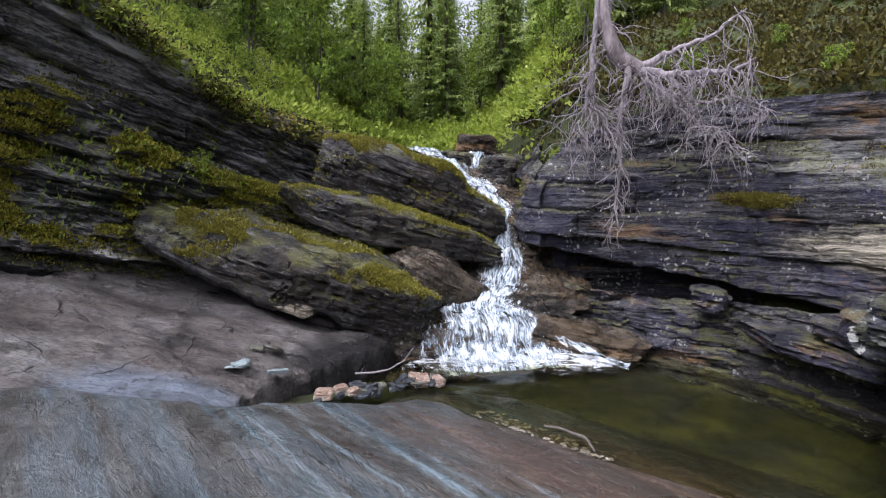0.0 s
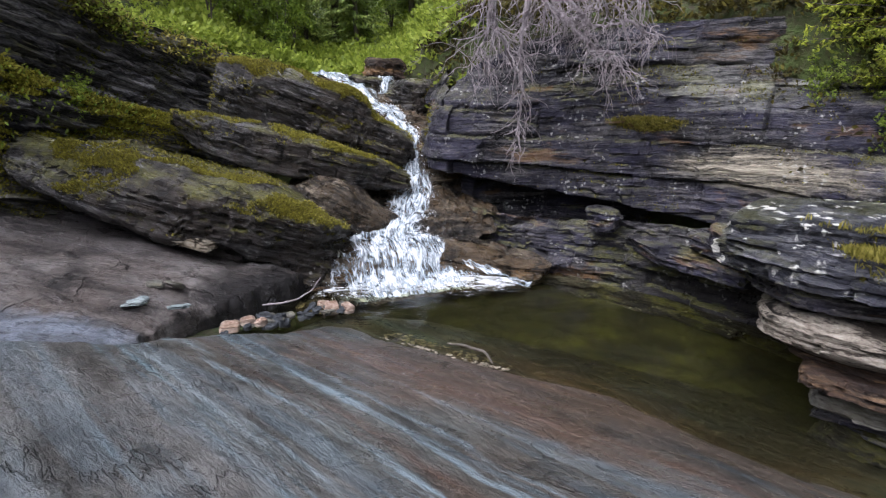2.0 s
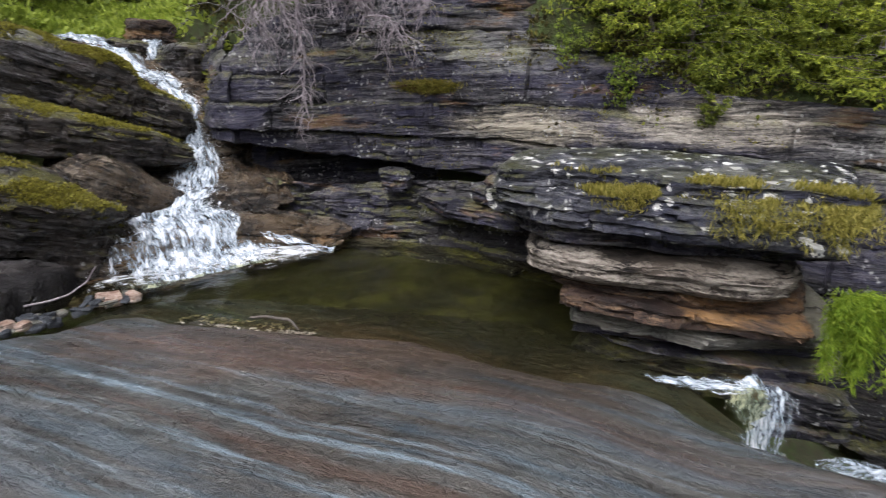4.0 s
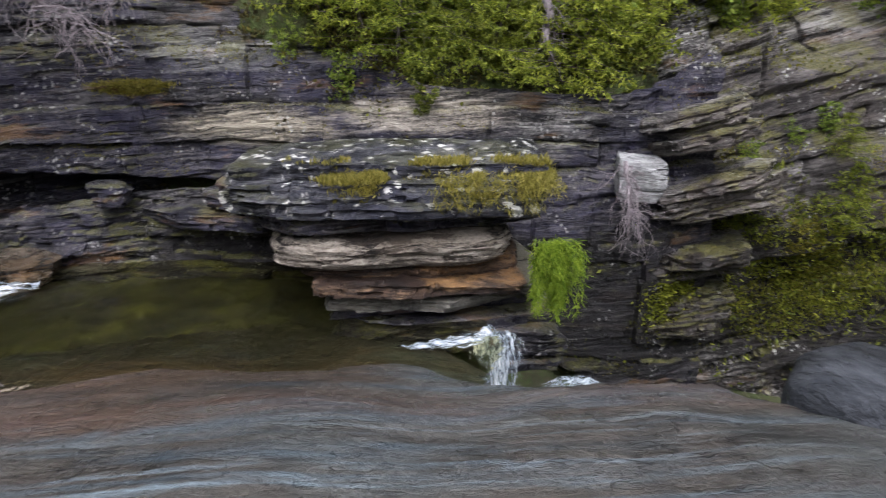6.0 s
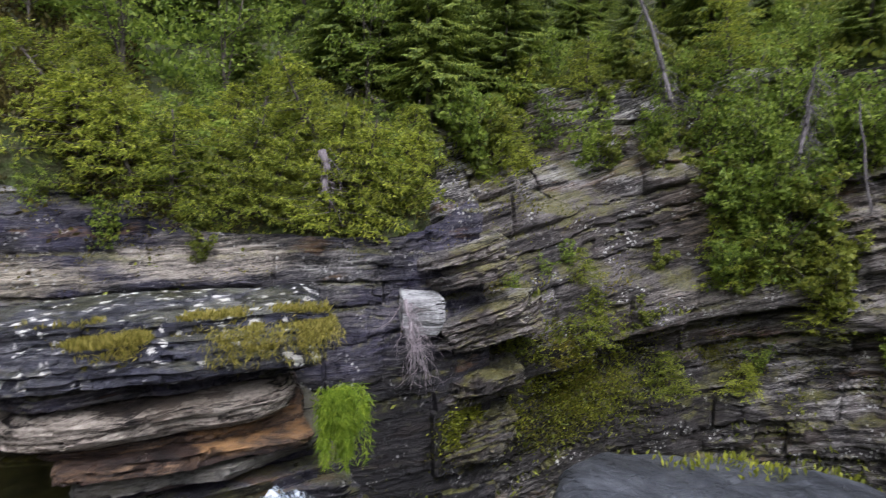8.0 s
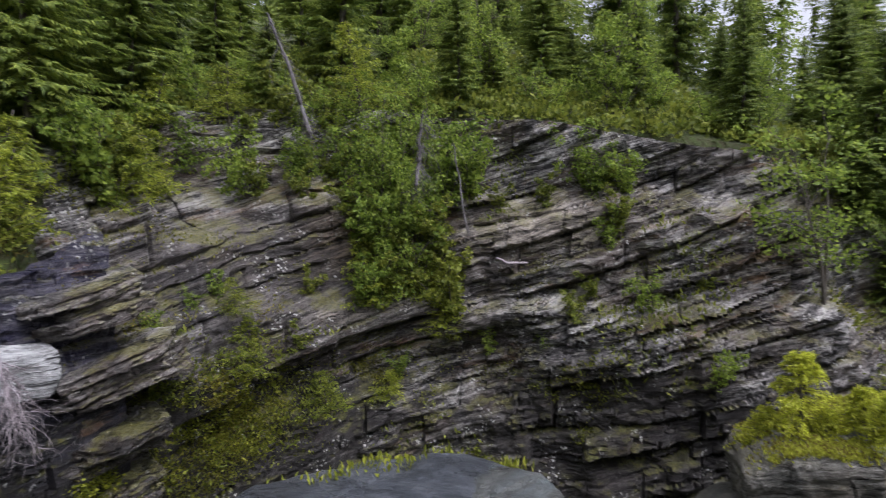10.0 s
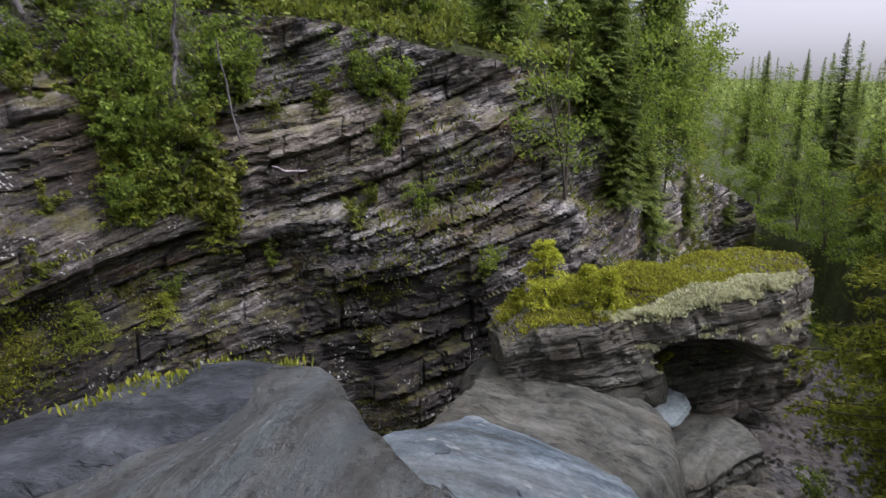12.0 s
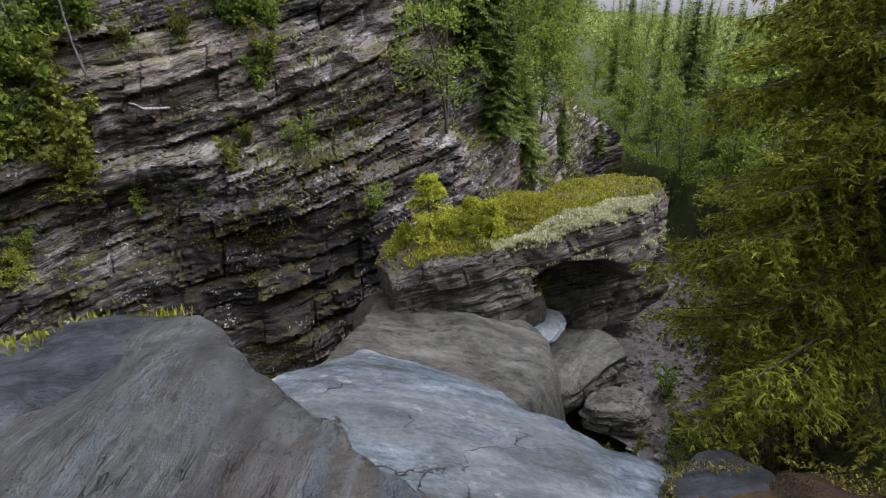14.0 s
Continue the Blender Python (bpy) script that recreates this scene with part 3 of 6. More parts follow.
def build_ground():
    az = np.radians(np.linspace(-180, 180, 361)[:-1])
    r = np.concatenate([np.linspace(0.01, 6, 16), np.linspace(6.2, 20, 80), np.geomspace(20.5, 3000, 60)])
    A, Rr = np.meshgrid(az, r, indexing="ij")
    x, y = EYE_X + Rr * np.sin(A), EYE_Y + Rr * np.cos(A)
    p = np.stack([x, y, ground_height(x, y)], -1)
    ob = link_mesh("ground", p, grid_faces(len(az), len(r), True)[:, ::-1], SOIL)
    tagged(ob, "mossy forest floor sloping up from the stream gorge", "ground", kind="structure")


build_ground()


# ---------------------------------------------------------------- walls of layered rock
def along(points, step):
    """Evenly spaced rows along a polyline whose rows hold x, y and further values, with rounded corners."""
    p = np.array(points, float)
    for _ in range(2):
        q = np.empty((2 * len(p) - 2, p.shape[1]))
        q[0::2], q[1::2] = 0.75 * p[:-1] + 0.25 * p[1:], 0.25 * p[:-1] + 0.75 * p[1:]
        p = np.vstack([p[:1], q[1:-1], p[-1:]])
    s = np.r_[0, np.cumsum(np.hypot(*np.diff(p[:, :2], axis=0).T))]
    u = np.linspace(0, s[-1], max(int(s[-1] / step), 2))
    return u, np.stack([np.interp(u, s, p[:, k]) for k in range(p.shape[1])], -1)


def rock_wall(points, step, lean, dip, thick, amp, seed, profile=None, weights=(1.0, 0.6, 0.15), calm=None):
    """A layered cliff over a line of (x, y, bottom, top), facing the left of the line's way. Returns its grid of points.
    dip: rise of the beds along the line; profile(p): how far the face is set back."""
    u, line = along(points, step)
    nv = int((line[:, 3] - line[:, 2]).max() / step)
    v = np.linspace(0, 1, nv)
    z = line[:, 2:3] + (line[:, 3] - line[:, 2])[:, None] * v
    s = np.broadcast_to(u[:, None], z.shape)
    d = np.gradient(line[:, :2], axis=0)
    d /= np.linalg.norm(d, axis=1, keepdims=True)
    face = np.stack([-d[:, 1], d[:, 0]], -1)
    p0 = np.stack([line[:, 0:1] + 0 * z, line[:, 1:2] + 0 * z, z], -1)
    b = z - dip * s + 0.15 * fbm(p0 * 0.3, 2, seed) + 0.016 * fbm(p0 * 1.6, 3, seed + 3)
    big, bc = beds(b, s, thick, seed, 1.5)
    mid, mc = beds(b + 0.03 * fbm(p0 * 3, 2, seed + 7), s + 0.2 * z, thick * 0.37, seed + 20, 0.5)
    sml, sc = beds(b + 0.03 * fbm(p0 * 5, 3, seed + 8), s - 0.3 * z + 0.15 * fbm(p0 * 2.3, 2, seed + 6), thick * 0.12, seed + 30, 0.4)
    mask = smooth(-0.3, 0.4, fbm(p0 * 0.55, 3, seed + 9))
    fine_mask = smooth(-0.25, 0.35, fbm(p0 * 0.9, 3, seed + 12))
    if calm is not None:
        still = 1 - calm(p0)
        mask, fine_mask, big = mask * still, fine_mask * still, 0.5 + (big - 0.5) * (0.35 + 0.65 * still)
    out = amp * weights[0] * (big - 0.5) + amp * weights[1] * (mid - 0.5) * (0.25 + 0.75 * mask) + amp * weights[2] * (sml - 0.5) * (0.15 + 0.85 * fine_mask)
    out = out - 0.22 * amp * bc - 0.12 * amp * mc * mask - 0.05 * amp * sc * fine_mask
    out = out + 0.42 * amp * fbm(p0 * 0.7, 4, seed + 1) + 0.06 * amp * fbm(p0 * np.array([7.0, 7.0, 16.0]), 3, seed + 2)
    out = out - lean * (z - line[:, 2:3])
    if profile is not None:
        out = out - profile(p0)
    p = p0.copy()
    p[..., 0] += face[:, None, 0] * out
    p[..., 1] += face[:, None, 1] * out
    p[..., 2] += 0.02 * fbm(p0 * 5, 2, seed + 4)
    return p


def wall(name, p, mat, label):
    ob = link_mesh(name, p, grid_faces(*p.shape[:2])[:, ::-1], mat, sharp=38)
    return tagged(ob, label, "rock wall", kind="structure")


def pts(rows):
    """Wall lines by bearing, distance, bottom and top."""
    return [(*polar(az, r)[:2], lo, hi) for az, r, lo, hi in rows]



# right wall over the pool: the upper face stands out over a recess, with ledges below it at the water
def right_profile(p):
    x, z = p[..., 0], p[..., 2]
    return 0.8 * smooth(0.10, -0.04, z - (1.43 - 0.155 * x)) * smooth(6.0, 5.0, x) + 0.3 * smooth(2.35, 2.9, z)


RIGHT = rock_wall([(8.6, 0.9, -2.4, 2.6), (7.7, 1.7, -2.4, 1.95), (7.0, 3.2, -1.5, 2.0), (6.2, 4.75, -0.4, 2.1), (5.9, 5.3, -0.4, 2.9), (5.5, 6.0, -0.35, 3.4), (5.0, 6.8, -0.3, 3.5), (3.8, 7.6, -0.3, 3.45), (2.45, 8.15, -0.3, 3.3),
                   (1.12, 8.5, -0.3, 2.5), (1.0, 9.6, -0.3, 2.6), (1.3, 13.0, -0.3, 3.3)], 0.035, 0.12, 0.03, 0.42, 0.26, 11, right_profile, (0.75, 0.34, 0.12))
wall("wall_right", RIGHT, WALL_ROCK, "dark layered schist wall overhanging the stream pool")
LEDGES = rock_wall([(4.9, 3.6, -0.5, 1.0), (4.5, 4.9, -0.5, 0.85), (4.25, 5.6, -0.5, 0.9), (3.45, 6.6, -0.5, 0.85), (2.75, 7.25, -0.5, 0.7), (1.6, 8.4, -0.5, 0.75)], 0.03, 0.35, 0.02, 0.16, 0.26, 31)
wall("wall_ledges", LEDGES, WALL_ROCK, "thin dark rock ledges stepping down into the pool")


# gorge wall downstream
def gorge_profile(p):
    y, z = p[..., 1], p[..., 2]
    bearing = np.degrees(np.arctan2(p[..., 0] - EYE_X, y - EYE_Y))
    terrace = 1.8 * smooth(-1.6, -0.2, y) * smooth(0.6, -0.2, y) * smooth(2.2, 2.7, z)
    brow = 0.18 + 0.055 * (bearing - 96)
    recess = 0.42 * smooth(0.05, -0.06, z - brow + 0.05 * vnoise(p * 2.2, 8)) * smooth(82, 88, bearing) * smooth(112, 105, bearing) * smooth(-1.6, -0.4, z - brow)
    return recess + 0.4 * smooth(1.0, 1.5, z + 0.3 * vnoise(p * 0.5, 5)) + 0.5 * smooth(2.6, 3.2, z + 0.3 * vnoise(p * 0.6, 6)) + terrace


GORGE = rock_wall(pts([(158.5, 20, -4, 0.2), (156, 19.5, -4, 0.8), (153.5, 16.5, -4, 2.4), (150, 12.6, -4, 3.1), (146, 11.0, -4, 3.4), (140, 10.3, -4, 3.8), (133, 9.9, -4, 3.9), (125, 9.8, -4, 4.2),
                       (118, 10.0, -4, 4.5), (108, 10.5, -4, 4.7), (95, 10.4, -4, 4.9), (88, 9.4, -4, 4.4), (81, 9.0, -4, 3.6), (76, 8.9, -3, 3.5), (70, 9.3, -3, 3.8), (62, 10.4, -1, 4.6)]),
                  0.042, 0.06, -0.34, 0.5, 0.5, 41, gorge_profile, (0.75, 0.42, 0.13),
                  lambda p: 0.95 * smooth(-3.9, -3.2, p[..., 1]) * smooth(1.6, 0.8, p[..., 1]) * smooth(-0.05, 0.1, p[..., 2] - 0.18 - 0.055 * (np.degrees(np.arctan2(p[..., 0] - EYE_X, p[..., 1] - EYE_Y)) - 96)) * smooth(3.2, 2.6, p[..., 2]))
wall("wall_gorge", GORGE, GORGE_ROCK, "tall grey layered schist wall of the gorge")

# left cliff, and the mossy shelf in front of it
CLIFF = rock_wall(pts([(-9, 12.6, 0, 3.0), (-13, 11.6, 0, 3.15), (-20, 10.8, 0, 3.5), (-24, 10.4, 0, 4.0), (-28, 10.0, 0, 4.5), (-38, 9.2, 0, 5.3), (-58, 8.2, 0, 5.6)]), 0.04, -0.10, 0.42, 0.34, 0.46, 61, None, (0.8, 0.6, 0.2))
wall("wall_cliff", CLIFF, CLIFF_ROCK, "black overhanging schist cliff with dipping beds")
SHELF = rock_wall(pts([(-13, 10.0, 0, 2.0), (-19, 9.3, 0, 2.4), (-23, 8.8, 0, 2.65), (-26, 8.5, 0, 3.0), (-31, 8.1, 0, 3.4), (-37, 7.8, 0, 3.65), (-58, 7.2, 0, 4.5)]), 0.04, 0.22, 0.3, 0.26, 0.40, 71, None, (0.9, 0.7, 0.35))
wall("wall_shelf", SHELF, CLIFF_ROCK, "dark rock shelf overgrown with moss and shrubs")


# ---------------------------------------------------------------- worn slabs underfoot
def edge_distance(x, y, poly):
    """Distance to a polygon's outline, negative inside."""
    poly = np.array(poly, float)
    best, inside = np.full(x.shape, 1e9), np.zeros(x.shape, bool)
    for (ax, ay), (bx, by) in zip(poly, np.roll(poly, -1, axis=0)):
        dx, dy = bx - ax, by - ay
        t = np.clip(((x - ax) * dx + (y - ay) * dy) / (dx * dx + dy * dy), 0, 1)
        best = np.minimum(best, np.hypot(x - ax - t * dx, y - ay - t * dy))
        if ay != by:
            inside ^= ((ay > y) != (by > y)) & (x < (bx - ax) * (y - ay) / (by - ay) + ax)
    return np.where(inside, -best, best)


def slab(name, poly, top, step, drop, edge, mat, label, seed, rough=0.02):
    """A worn rock whose top is top(x, y), falling off by drop over its outline."""
    poly = np.array(poly, float)
    (x0, y0), (x1, y1) = poly.min(0) - 0.8, poly.max(0) + 0.8
    x, y = np.meshgrid(np.arange(x0, x1, step), np.arange(y0, y1, step), indexing="ij")
    p = np.stack([x, y, 0 * x], -1)
    d = edge_distance(x, y, poly) + 0.12 * fbm(p * 1.3, 4, seed) + 0.02 * fbm(p * 9, 2, seed)
    z = top(x, y) + rough * fbm(p * 1.7, 5, seed + 2) - 0.10 * smooth(-0.6, 0.0, d) ** 2 - drop * smooth(-0.06, edge, d)
    p[..., 2] = z
    f = grid_faces(*x.shape)
    f = f[(d.ravel()[f] < edge + 0.1).any(1)]
    used, f = np.unique(f, return_inverse=True)
    ob = link_mesh(name, p.reshape(-1, 3)[used], f.reshape(-1, 4), mat, sharp=45)
    return tagged(ob, label, "rock slab", kind="structure")


def near_top(x, y):
    q = 0.6 * x + 0.8 * y
    z = 1.02 - 0.06 * np.maximum(q, 0) - 0.035 * np.maximum(q, 0) ** 2
    z = z - 0.05 * np.maximum(q - 4.75, 0)
    z = z - 0.15 * smooth(2.0, 3.2, x) * smooth(4.6, 3.6, y) * smooth(0.5, 1.6, y) - 0.16 * np.exp(-((x - 3.8) / 0.5) ** 2 - ((y - 1.8) / 0.55) ** 2)
    return z + 0.06 * np.exp(-((x - 3.9) / 0.65) ** 2 - ((y + 2.45) / 0.6) ** 2) - 0.12 * smooth(3.0, 3.9, x) * smooth(-1.2, -2.0, y) - 0.16 * smooth(3.0, 3.9, x) * smooth(-2.2, -1.5, y) * smooth(0.4, -0.4, y) - 0.10 * smooth(2.2, 0.8, np.hypot(x - 2.4, y + 0.2))


slab("slab_near", [(-5.5, 4.1), (-1.75, 4.6), (-0.95, 5.35), (-0.2, 6.6), (2.4, 6.6), (4.1, 4.6), (4.2, 2.6), (3.8, 1.75), (3.55, 1.15), (3.7, 0.6), (4.0, 0.0), (4.25, -1.2), (4.35, -2.35), (3.9, -2.68),
                   (2.5, -2.5), (1.5, -2.3), (0.4, -2.4), (-2, -2.8), (-5.5, -3)], near_top, 0.04, 2.6, 0.45, SLAB_ROCK, "smooth water-worn grey slab with blue and brown streaks", 81)
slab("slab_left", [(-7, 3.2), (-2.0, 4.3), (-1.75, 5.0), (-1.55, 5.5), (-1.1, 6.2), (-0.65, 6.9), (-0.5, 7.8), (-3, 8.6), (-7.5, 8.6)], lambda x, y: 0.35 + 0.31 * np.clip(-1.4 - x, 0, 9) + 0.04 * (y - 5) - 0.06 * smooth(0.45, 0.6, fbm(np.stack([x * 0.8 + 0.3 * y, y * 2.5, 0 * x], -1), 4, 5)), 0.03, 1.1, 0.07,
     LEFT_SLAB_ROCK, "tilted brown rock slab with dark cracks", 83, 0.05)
slab("slab_blue", [(1.35, -2.35), (2.2, -2.3), (3.1, -2.6), (3.72, -2.9), (4.05, -4.3), (3.2, -4.45), (2.5, -4.45), (1.75, -4.35), (1.15, -4.5), (0.9, -4.3), (0.75, -3.3), (0.5, -2.2)],
     lambda x, y: 0.47 - 0.24 * (-y - 2.5) - 0.05 * smooth(2.4, 3.8, x), 0.03, 2.4, 0.4, BLUE_SLAB_ROCK, "blue-grey cracked rock slab", 85)


# ---------------------------------------------------------------- boulders
def boulder_grid(size, seed, thick=0.10, amp=0.085, square=0.32, step=0.035, taper=(1.0, 1.0), rag=1.0, cuts=9):
    """Points of a rounded block of layered rock about its own middle, its beds lying flat."""
    L, W, H = size
    n = 2 / square
    nu = max(int(2 * (L + W) / step), 40)
    t = np.linspace(0, 2 * (L + W), nu, endpoint=False)
    corner = np.array([0, L, L + W, 2 * L + W, 2 * (L + W)])
    X = np.interp(t, corner, [-1, 1, 1, -1, -1])
    Y = np.interp(t, corner, [-1, -1, 1, 1, -1])
    k = (np.abs(X) ** n + np.abs(Y) ** n) ** (-1 / n)
    X, Y = X * k, Y * k
    half = min(L, W) / 2
    nv = max(int((2 * half + H) / step), 24)
    u = np.linspace(0, 2 * half + H, nv)
    rho = np.interp(u, [0, half, half + H, 2 * half + H], [0, 1, 1, 0])
    zet = np.interp(u, [0, half, half + H, 2 * half + H], [-1, -1, 1, 1])
    k = (rho ** n + np.abs(zet) ** n) ** (-1 / n)
    rho, zet = rho * k, zet * k
    p = np.stack([X[:, None] * rho * L / 2, Y[:, None] * rho * W / 2, 0 * X[:, None] + zet * H / 2], -1)
    ax = p[..., 0] / L
    k = np.where(ax < 0, 1 + (taper[0] - 1) * (2 * ax) ** 2, 1 + (taper[1] - 1) * (2 * ax) ** 2)
    p[..., 1] *= k
    p[..., 2] *= 0.2 + 0.8 * k
    q = p + seed * 3.7
    low = q * np.array([0.8, 0.5, 0.5])
    p[..., 0] += rag * 0.10 * min(L, W) * fbm(low * 1.6, 3, seed + 13)
    p[..., 1] += rag * 0.15 * W * fbm(low, 3, seed + 11)
    p[..., 2] += rag * 0.13 * H * fbm(low * 1.3, 3, seed + 12)
    rng = np.random.default_rng(seed + 900)
    for _ in range(cuts):
        d = rng.normal(size=3) * np.array([min(0.9 * W / L, 1.0), 1.0, 0.55])
        d /= np.linalg.norm(d)
        h = p @ d
        over = np.maximum(h - h.max() * rng.uniform(0.72, 0.93), 0)
        p = p - 0.93 * over[..., None] * d
    flat = np.stack([X[:, None] + 0 * rho, Y[:, None] + 0 * rho], -1)
    flat /= np.linalg.norm(flat, axis=-1, keepdims=True)
    side = smooth(0.93, 0.99, rho / max(rho.max(), 1e-6))[None, :] + 0 * t[:, None]
    s = t[:, None] + 0 * u[None, :]
    h = p[..., 2] + 0.05 * fbm(q * 0.9, 3, seed)
    out, crack = beds(h, s, thick, seed, 1.1)
    fin, fcr = beds(h + 0.02 * fbm(q * 2.1, 3, seed + 4), s, thick * 0.3, seed + 40, 0.3)
    d = side * amp * ((out - 0.5) - 0.8 * crack + 0.6 * (fin - 0.5) - 0.35 * fcr)
    p[..., :2] += flat * d[..., None]
    p = p + normals_closed(p) * (rag * (0.045 * H * fbm(q * 2.2, 5, seed + 1) + 0.011 * fbm(q * 14, 3, seed + 2)))[..., None]
    return p


def normals_closed(p):
    du = np.roll(p, -1, 0) - np.roll(p, 1, 0)
    dv = np.gradient(p, axis=1)
    n = np.cross(du, dv)
    return n / (np.linalg.norm(n, axis=-1, keepdims=True) + 1e-9)


GRIDS = {}


def boulder(name, at, size, rz, tilt, seed, mat, label, roll=0.0, hollow=None, **kw):
    """A boulder at a place, turned by rz and tilted down to its +x end. Its points in the world are kept for what grows on it."""
    p = boulder_grid(size, seed, **kw)
    m = Matrix.Translation(at) @ Euler((0, 0, radians(rz))).to_matrix().to_4x4() @ Euler((radians(roll), radians(tilt), 0)).to_matrix().to_4x4()
    if hollow:
        c, radii, push = (np.array(v, float) for v in hollow)
        a = np.array(m)
        q = p @ a[:3, :3].T + a[:3, 3]
        q = q + smooth(1.0, 0.55, np.linalg.norm((q - c) / radii, axis=-1) + 0.12 * fbm(q * 4, 3, seed))[..., None] * push
        p = (q - a[:3, 3]) @ a[:3, :3]
    ob = link_mesh(name, p, grid_faces(*p.shape[:2], True), mat, sharp=42)
    ob.matrix_basis = m
    m = np.array(m)
    GRIDS[seed] = p @ m[:3, :3].T + m[:3, 3]
    return tagged(ob, label, "boulder")


boulder("boulder", (-2.0, 7.55, 1.2), (4.2, 1.9, 0.85), 4, 20, 5, BOULDER_ROCK, "long dark slab boulder with yellow-green moss on top", taper=(0.7, 0.8), square=0.5)
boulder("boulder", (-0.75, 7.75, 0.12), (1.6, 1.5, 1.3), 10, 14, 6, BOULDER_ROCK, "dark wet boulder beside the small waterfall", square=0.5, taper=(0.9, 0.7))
boulder("boulder", (-0.9, 8.85, 1.62), (3.9, 1.5, 0.6), 6, 15, 7, BOULDER_ROCK, "flat grey-black boulder with mossy edge", taper=(0.6, 0.6), square=0.45)
boulder("boulder", (-0.6, 9.8, 2.05), (3.6, 2.0, 1.15), 2, 20, 8, BOULDER_ROCK, "large boulder capped with moss beside the falls", taper=(0.65, 0.6), square=0.55)
boulder("boulder", (0.05, 8.75, 0.40), (2.4, 1.6, 1.0), 10, 30, 9, STREAM_ROCK, "brown wet sloping rock beside the falls", square=0.6)
boulder("boulder", (0.75, 13.2, 2.95), (0.9, 0.7, 0.55), 15, 10, 10, RUST_ROCK, "rusty-brown boulder at the top of the falls", square=0.6)
boulder("boulder", (0.35, 12.5, 2.55), (0.9, 0.8, 0.5), 0, 8, 16, BOULDER_ROCK, "black wet rock splitting the upper falls", square=0.6)
boulder("boulder", (1.35, 12.0, 2.3), (1.3, 1.4, 0.9), 30, 10, 17, BOULDER_ROCK, "dark wet rock at the side of the upper falls", square=0.6)
boulder("boulder", (1.75, 8.0, 0.14), (1.6, 1.2, 0.5), -20, 8, 18, STREAM_ROCK, "brown wet rock at the foot of the falls", square=0.6)
boulder("boulder", (2.4, 7.6, 0.08), (1.1, 0.8, 0.4), -25, 4, 19, STREAM_ROCK, "dark wet rock at the edge of the pool", square=0.6)
boulder("boulder", (3.45, 7.05, 0.86), (0.5, 0.5, 0.3), -38, 3, 20, WALL_ROCK, "loose dark stone wedged under the overhang", square=0.3, rag=1.6)


# the stacked ledges that jut over the pool
def ledge(a, b, lo, hi, depth, seed, mat, label, tilt=0.0, roll=0.0, bed=0.13, **kw):
    """A jutting ledge between two places of its front edge: a stack of plates, one for each bed."""
    (ax, ay), (bx, by) = a, b
    length, rz = math.hypot(bx - ax, by - ay), math.degrees(math.atan2(by - ay, bx - ax))
    nx, ny, tx, ty = -(by - ay) / length, (bx - ax) / length, (bx - ax) / length, (by - ay) / length
    kw = {"square": 0.13, "thick": 0.05, "amp": 0.07, "step": 0.028, "rag": 0.7, "cuts": 3, **kw}
    x, y = (ax + bx) / 2 + nx * depth / 2, (ay + by) / 2 + ny * depth / 2
    ob = empty("rock_ledge", x, y, lo, label=label, category="rock ledge", group="stacked ledges")
    base = np.array(ob.matrix_basis)
    n = max(1, round((hi - lo) / bed))
    rng = np.random.default_rng(seed)
    cut = np.r_[0, np.sort(np.arange(1, n) / n + rng.uniform(-0.25, 0.25, n - 1) / n), 1] * (hi - lo)
    for k in range(n):
        h = cut[k + 1] - cut[k]
        set_back, slide = (rng.uniform(-0.03, 0.09), rng.uniform(-0.08, 0.08)) if n > 1 else (0, 0)
        p = boulder_grid((length + rng.uniform(-0.2, 0.1) * (n > 1), depth, h + 0.03), seed + 300 * k, **kw)
        m = Matrix.Translation((nx * set_back + tx * slide, ny * set_back + ty * slide, cut[k] + h / 2)) @ Euler((0, 0, radians(rz))).to_matrix().to_4x4() @ Euler((radians(roll), radians(tilt), 0)).to_matrix().to_4x4()
        plate = link_mesh("rock_plate", p, grid_faces(*p.shape[:2], True), mat, ob, sharp=42)
        plate.matrix_basis = m
        m = base @ np.array(m)
        GRIDS[seed] = p @ m[:3, :3].T + m[:3, 3]
    return ob


ledge((3.1, 4.05), (5.0, 1.8), 1.42, 1.60, 1.2, 21, LICHEN_ROCK, "dark rock ledge with white lichen and grass on top", roll=5, taper=(0.7, 1))
ledge((2.95, 4.05), (4.85, 1.75), 1.18, 1.46, 1.6, 22, LICHEN_ROCK, "thick dark rock ledge over the pool", roll=4, taper=(0.75, 1))
ledge((3.25, 3.95), (4.95, 1.8), 0.95, 1.20, 2.2, 26, WALL_ROCK, "recessed black rock ledge under an overhang")
ledge((3.18, 3.72), (4.72, 1.95), 0.60, 0.90, 2.0, 23, LOG_ROCK, "cream rock ledge with black bands and a rounded end", square=0.42, thick=0.05, amp=0.06, bed=0.4, tilt=-1.5, cuts=0, rag=0.45)
ledge((3.5, 3.5), (4.72, 1.95), 0.36, 0.60, 2.0, 24, RUST_ROCK, "rust-brown wet rock ledge")
ledge((3.62, 3.45), (4.95, 1.8), 0.14, 0.37, 2.0, 27, BLOCK_ROCK, "thin grey rock ledge near the water")
ledge((3.7, 3.4), (5.1, 1.7), -0.6, 0.15, 2.0, 25, WALL_ROCK, "black wet rock ledge at the waterline")
ledge((4.3, 6.0), (3.5, 4.4), 1.05, 1.22, 1.6, 28, WALL_ROCK, "thin dark rock ledge beside the pool")
ledge((3.9, 6.2), (4.15, 4.6), 0.72, 0.90, 1.5, 29, WALL_ROCK, "broken grey rock ledge over the pool", thick=0.05)
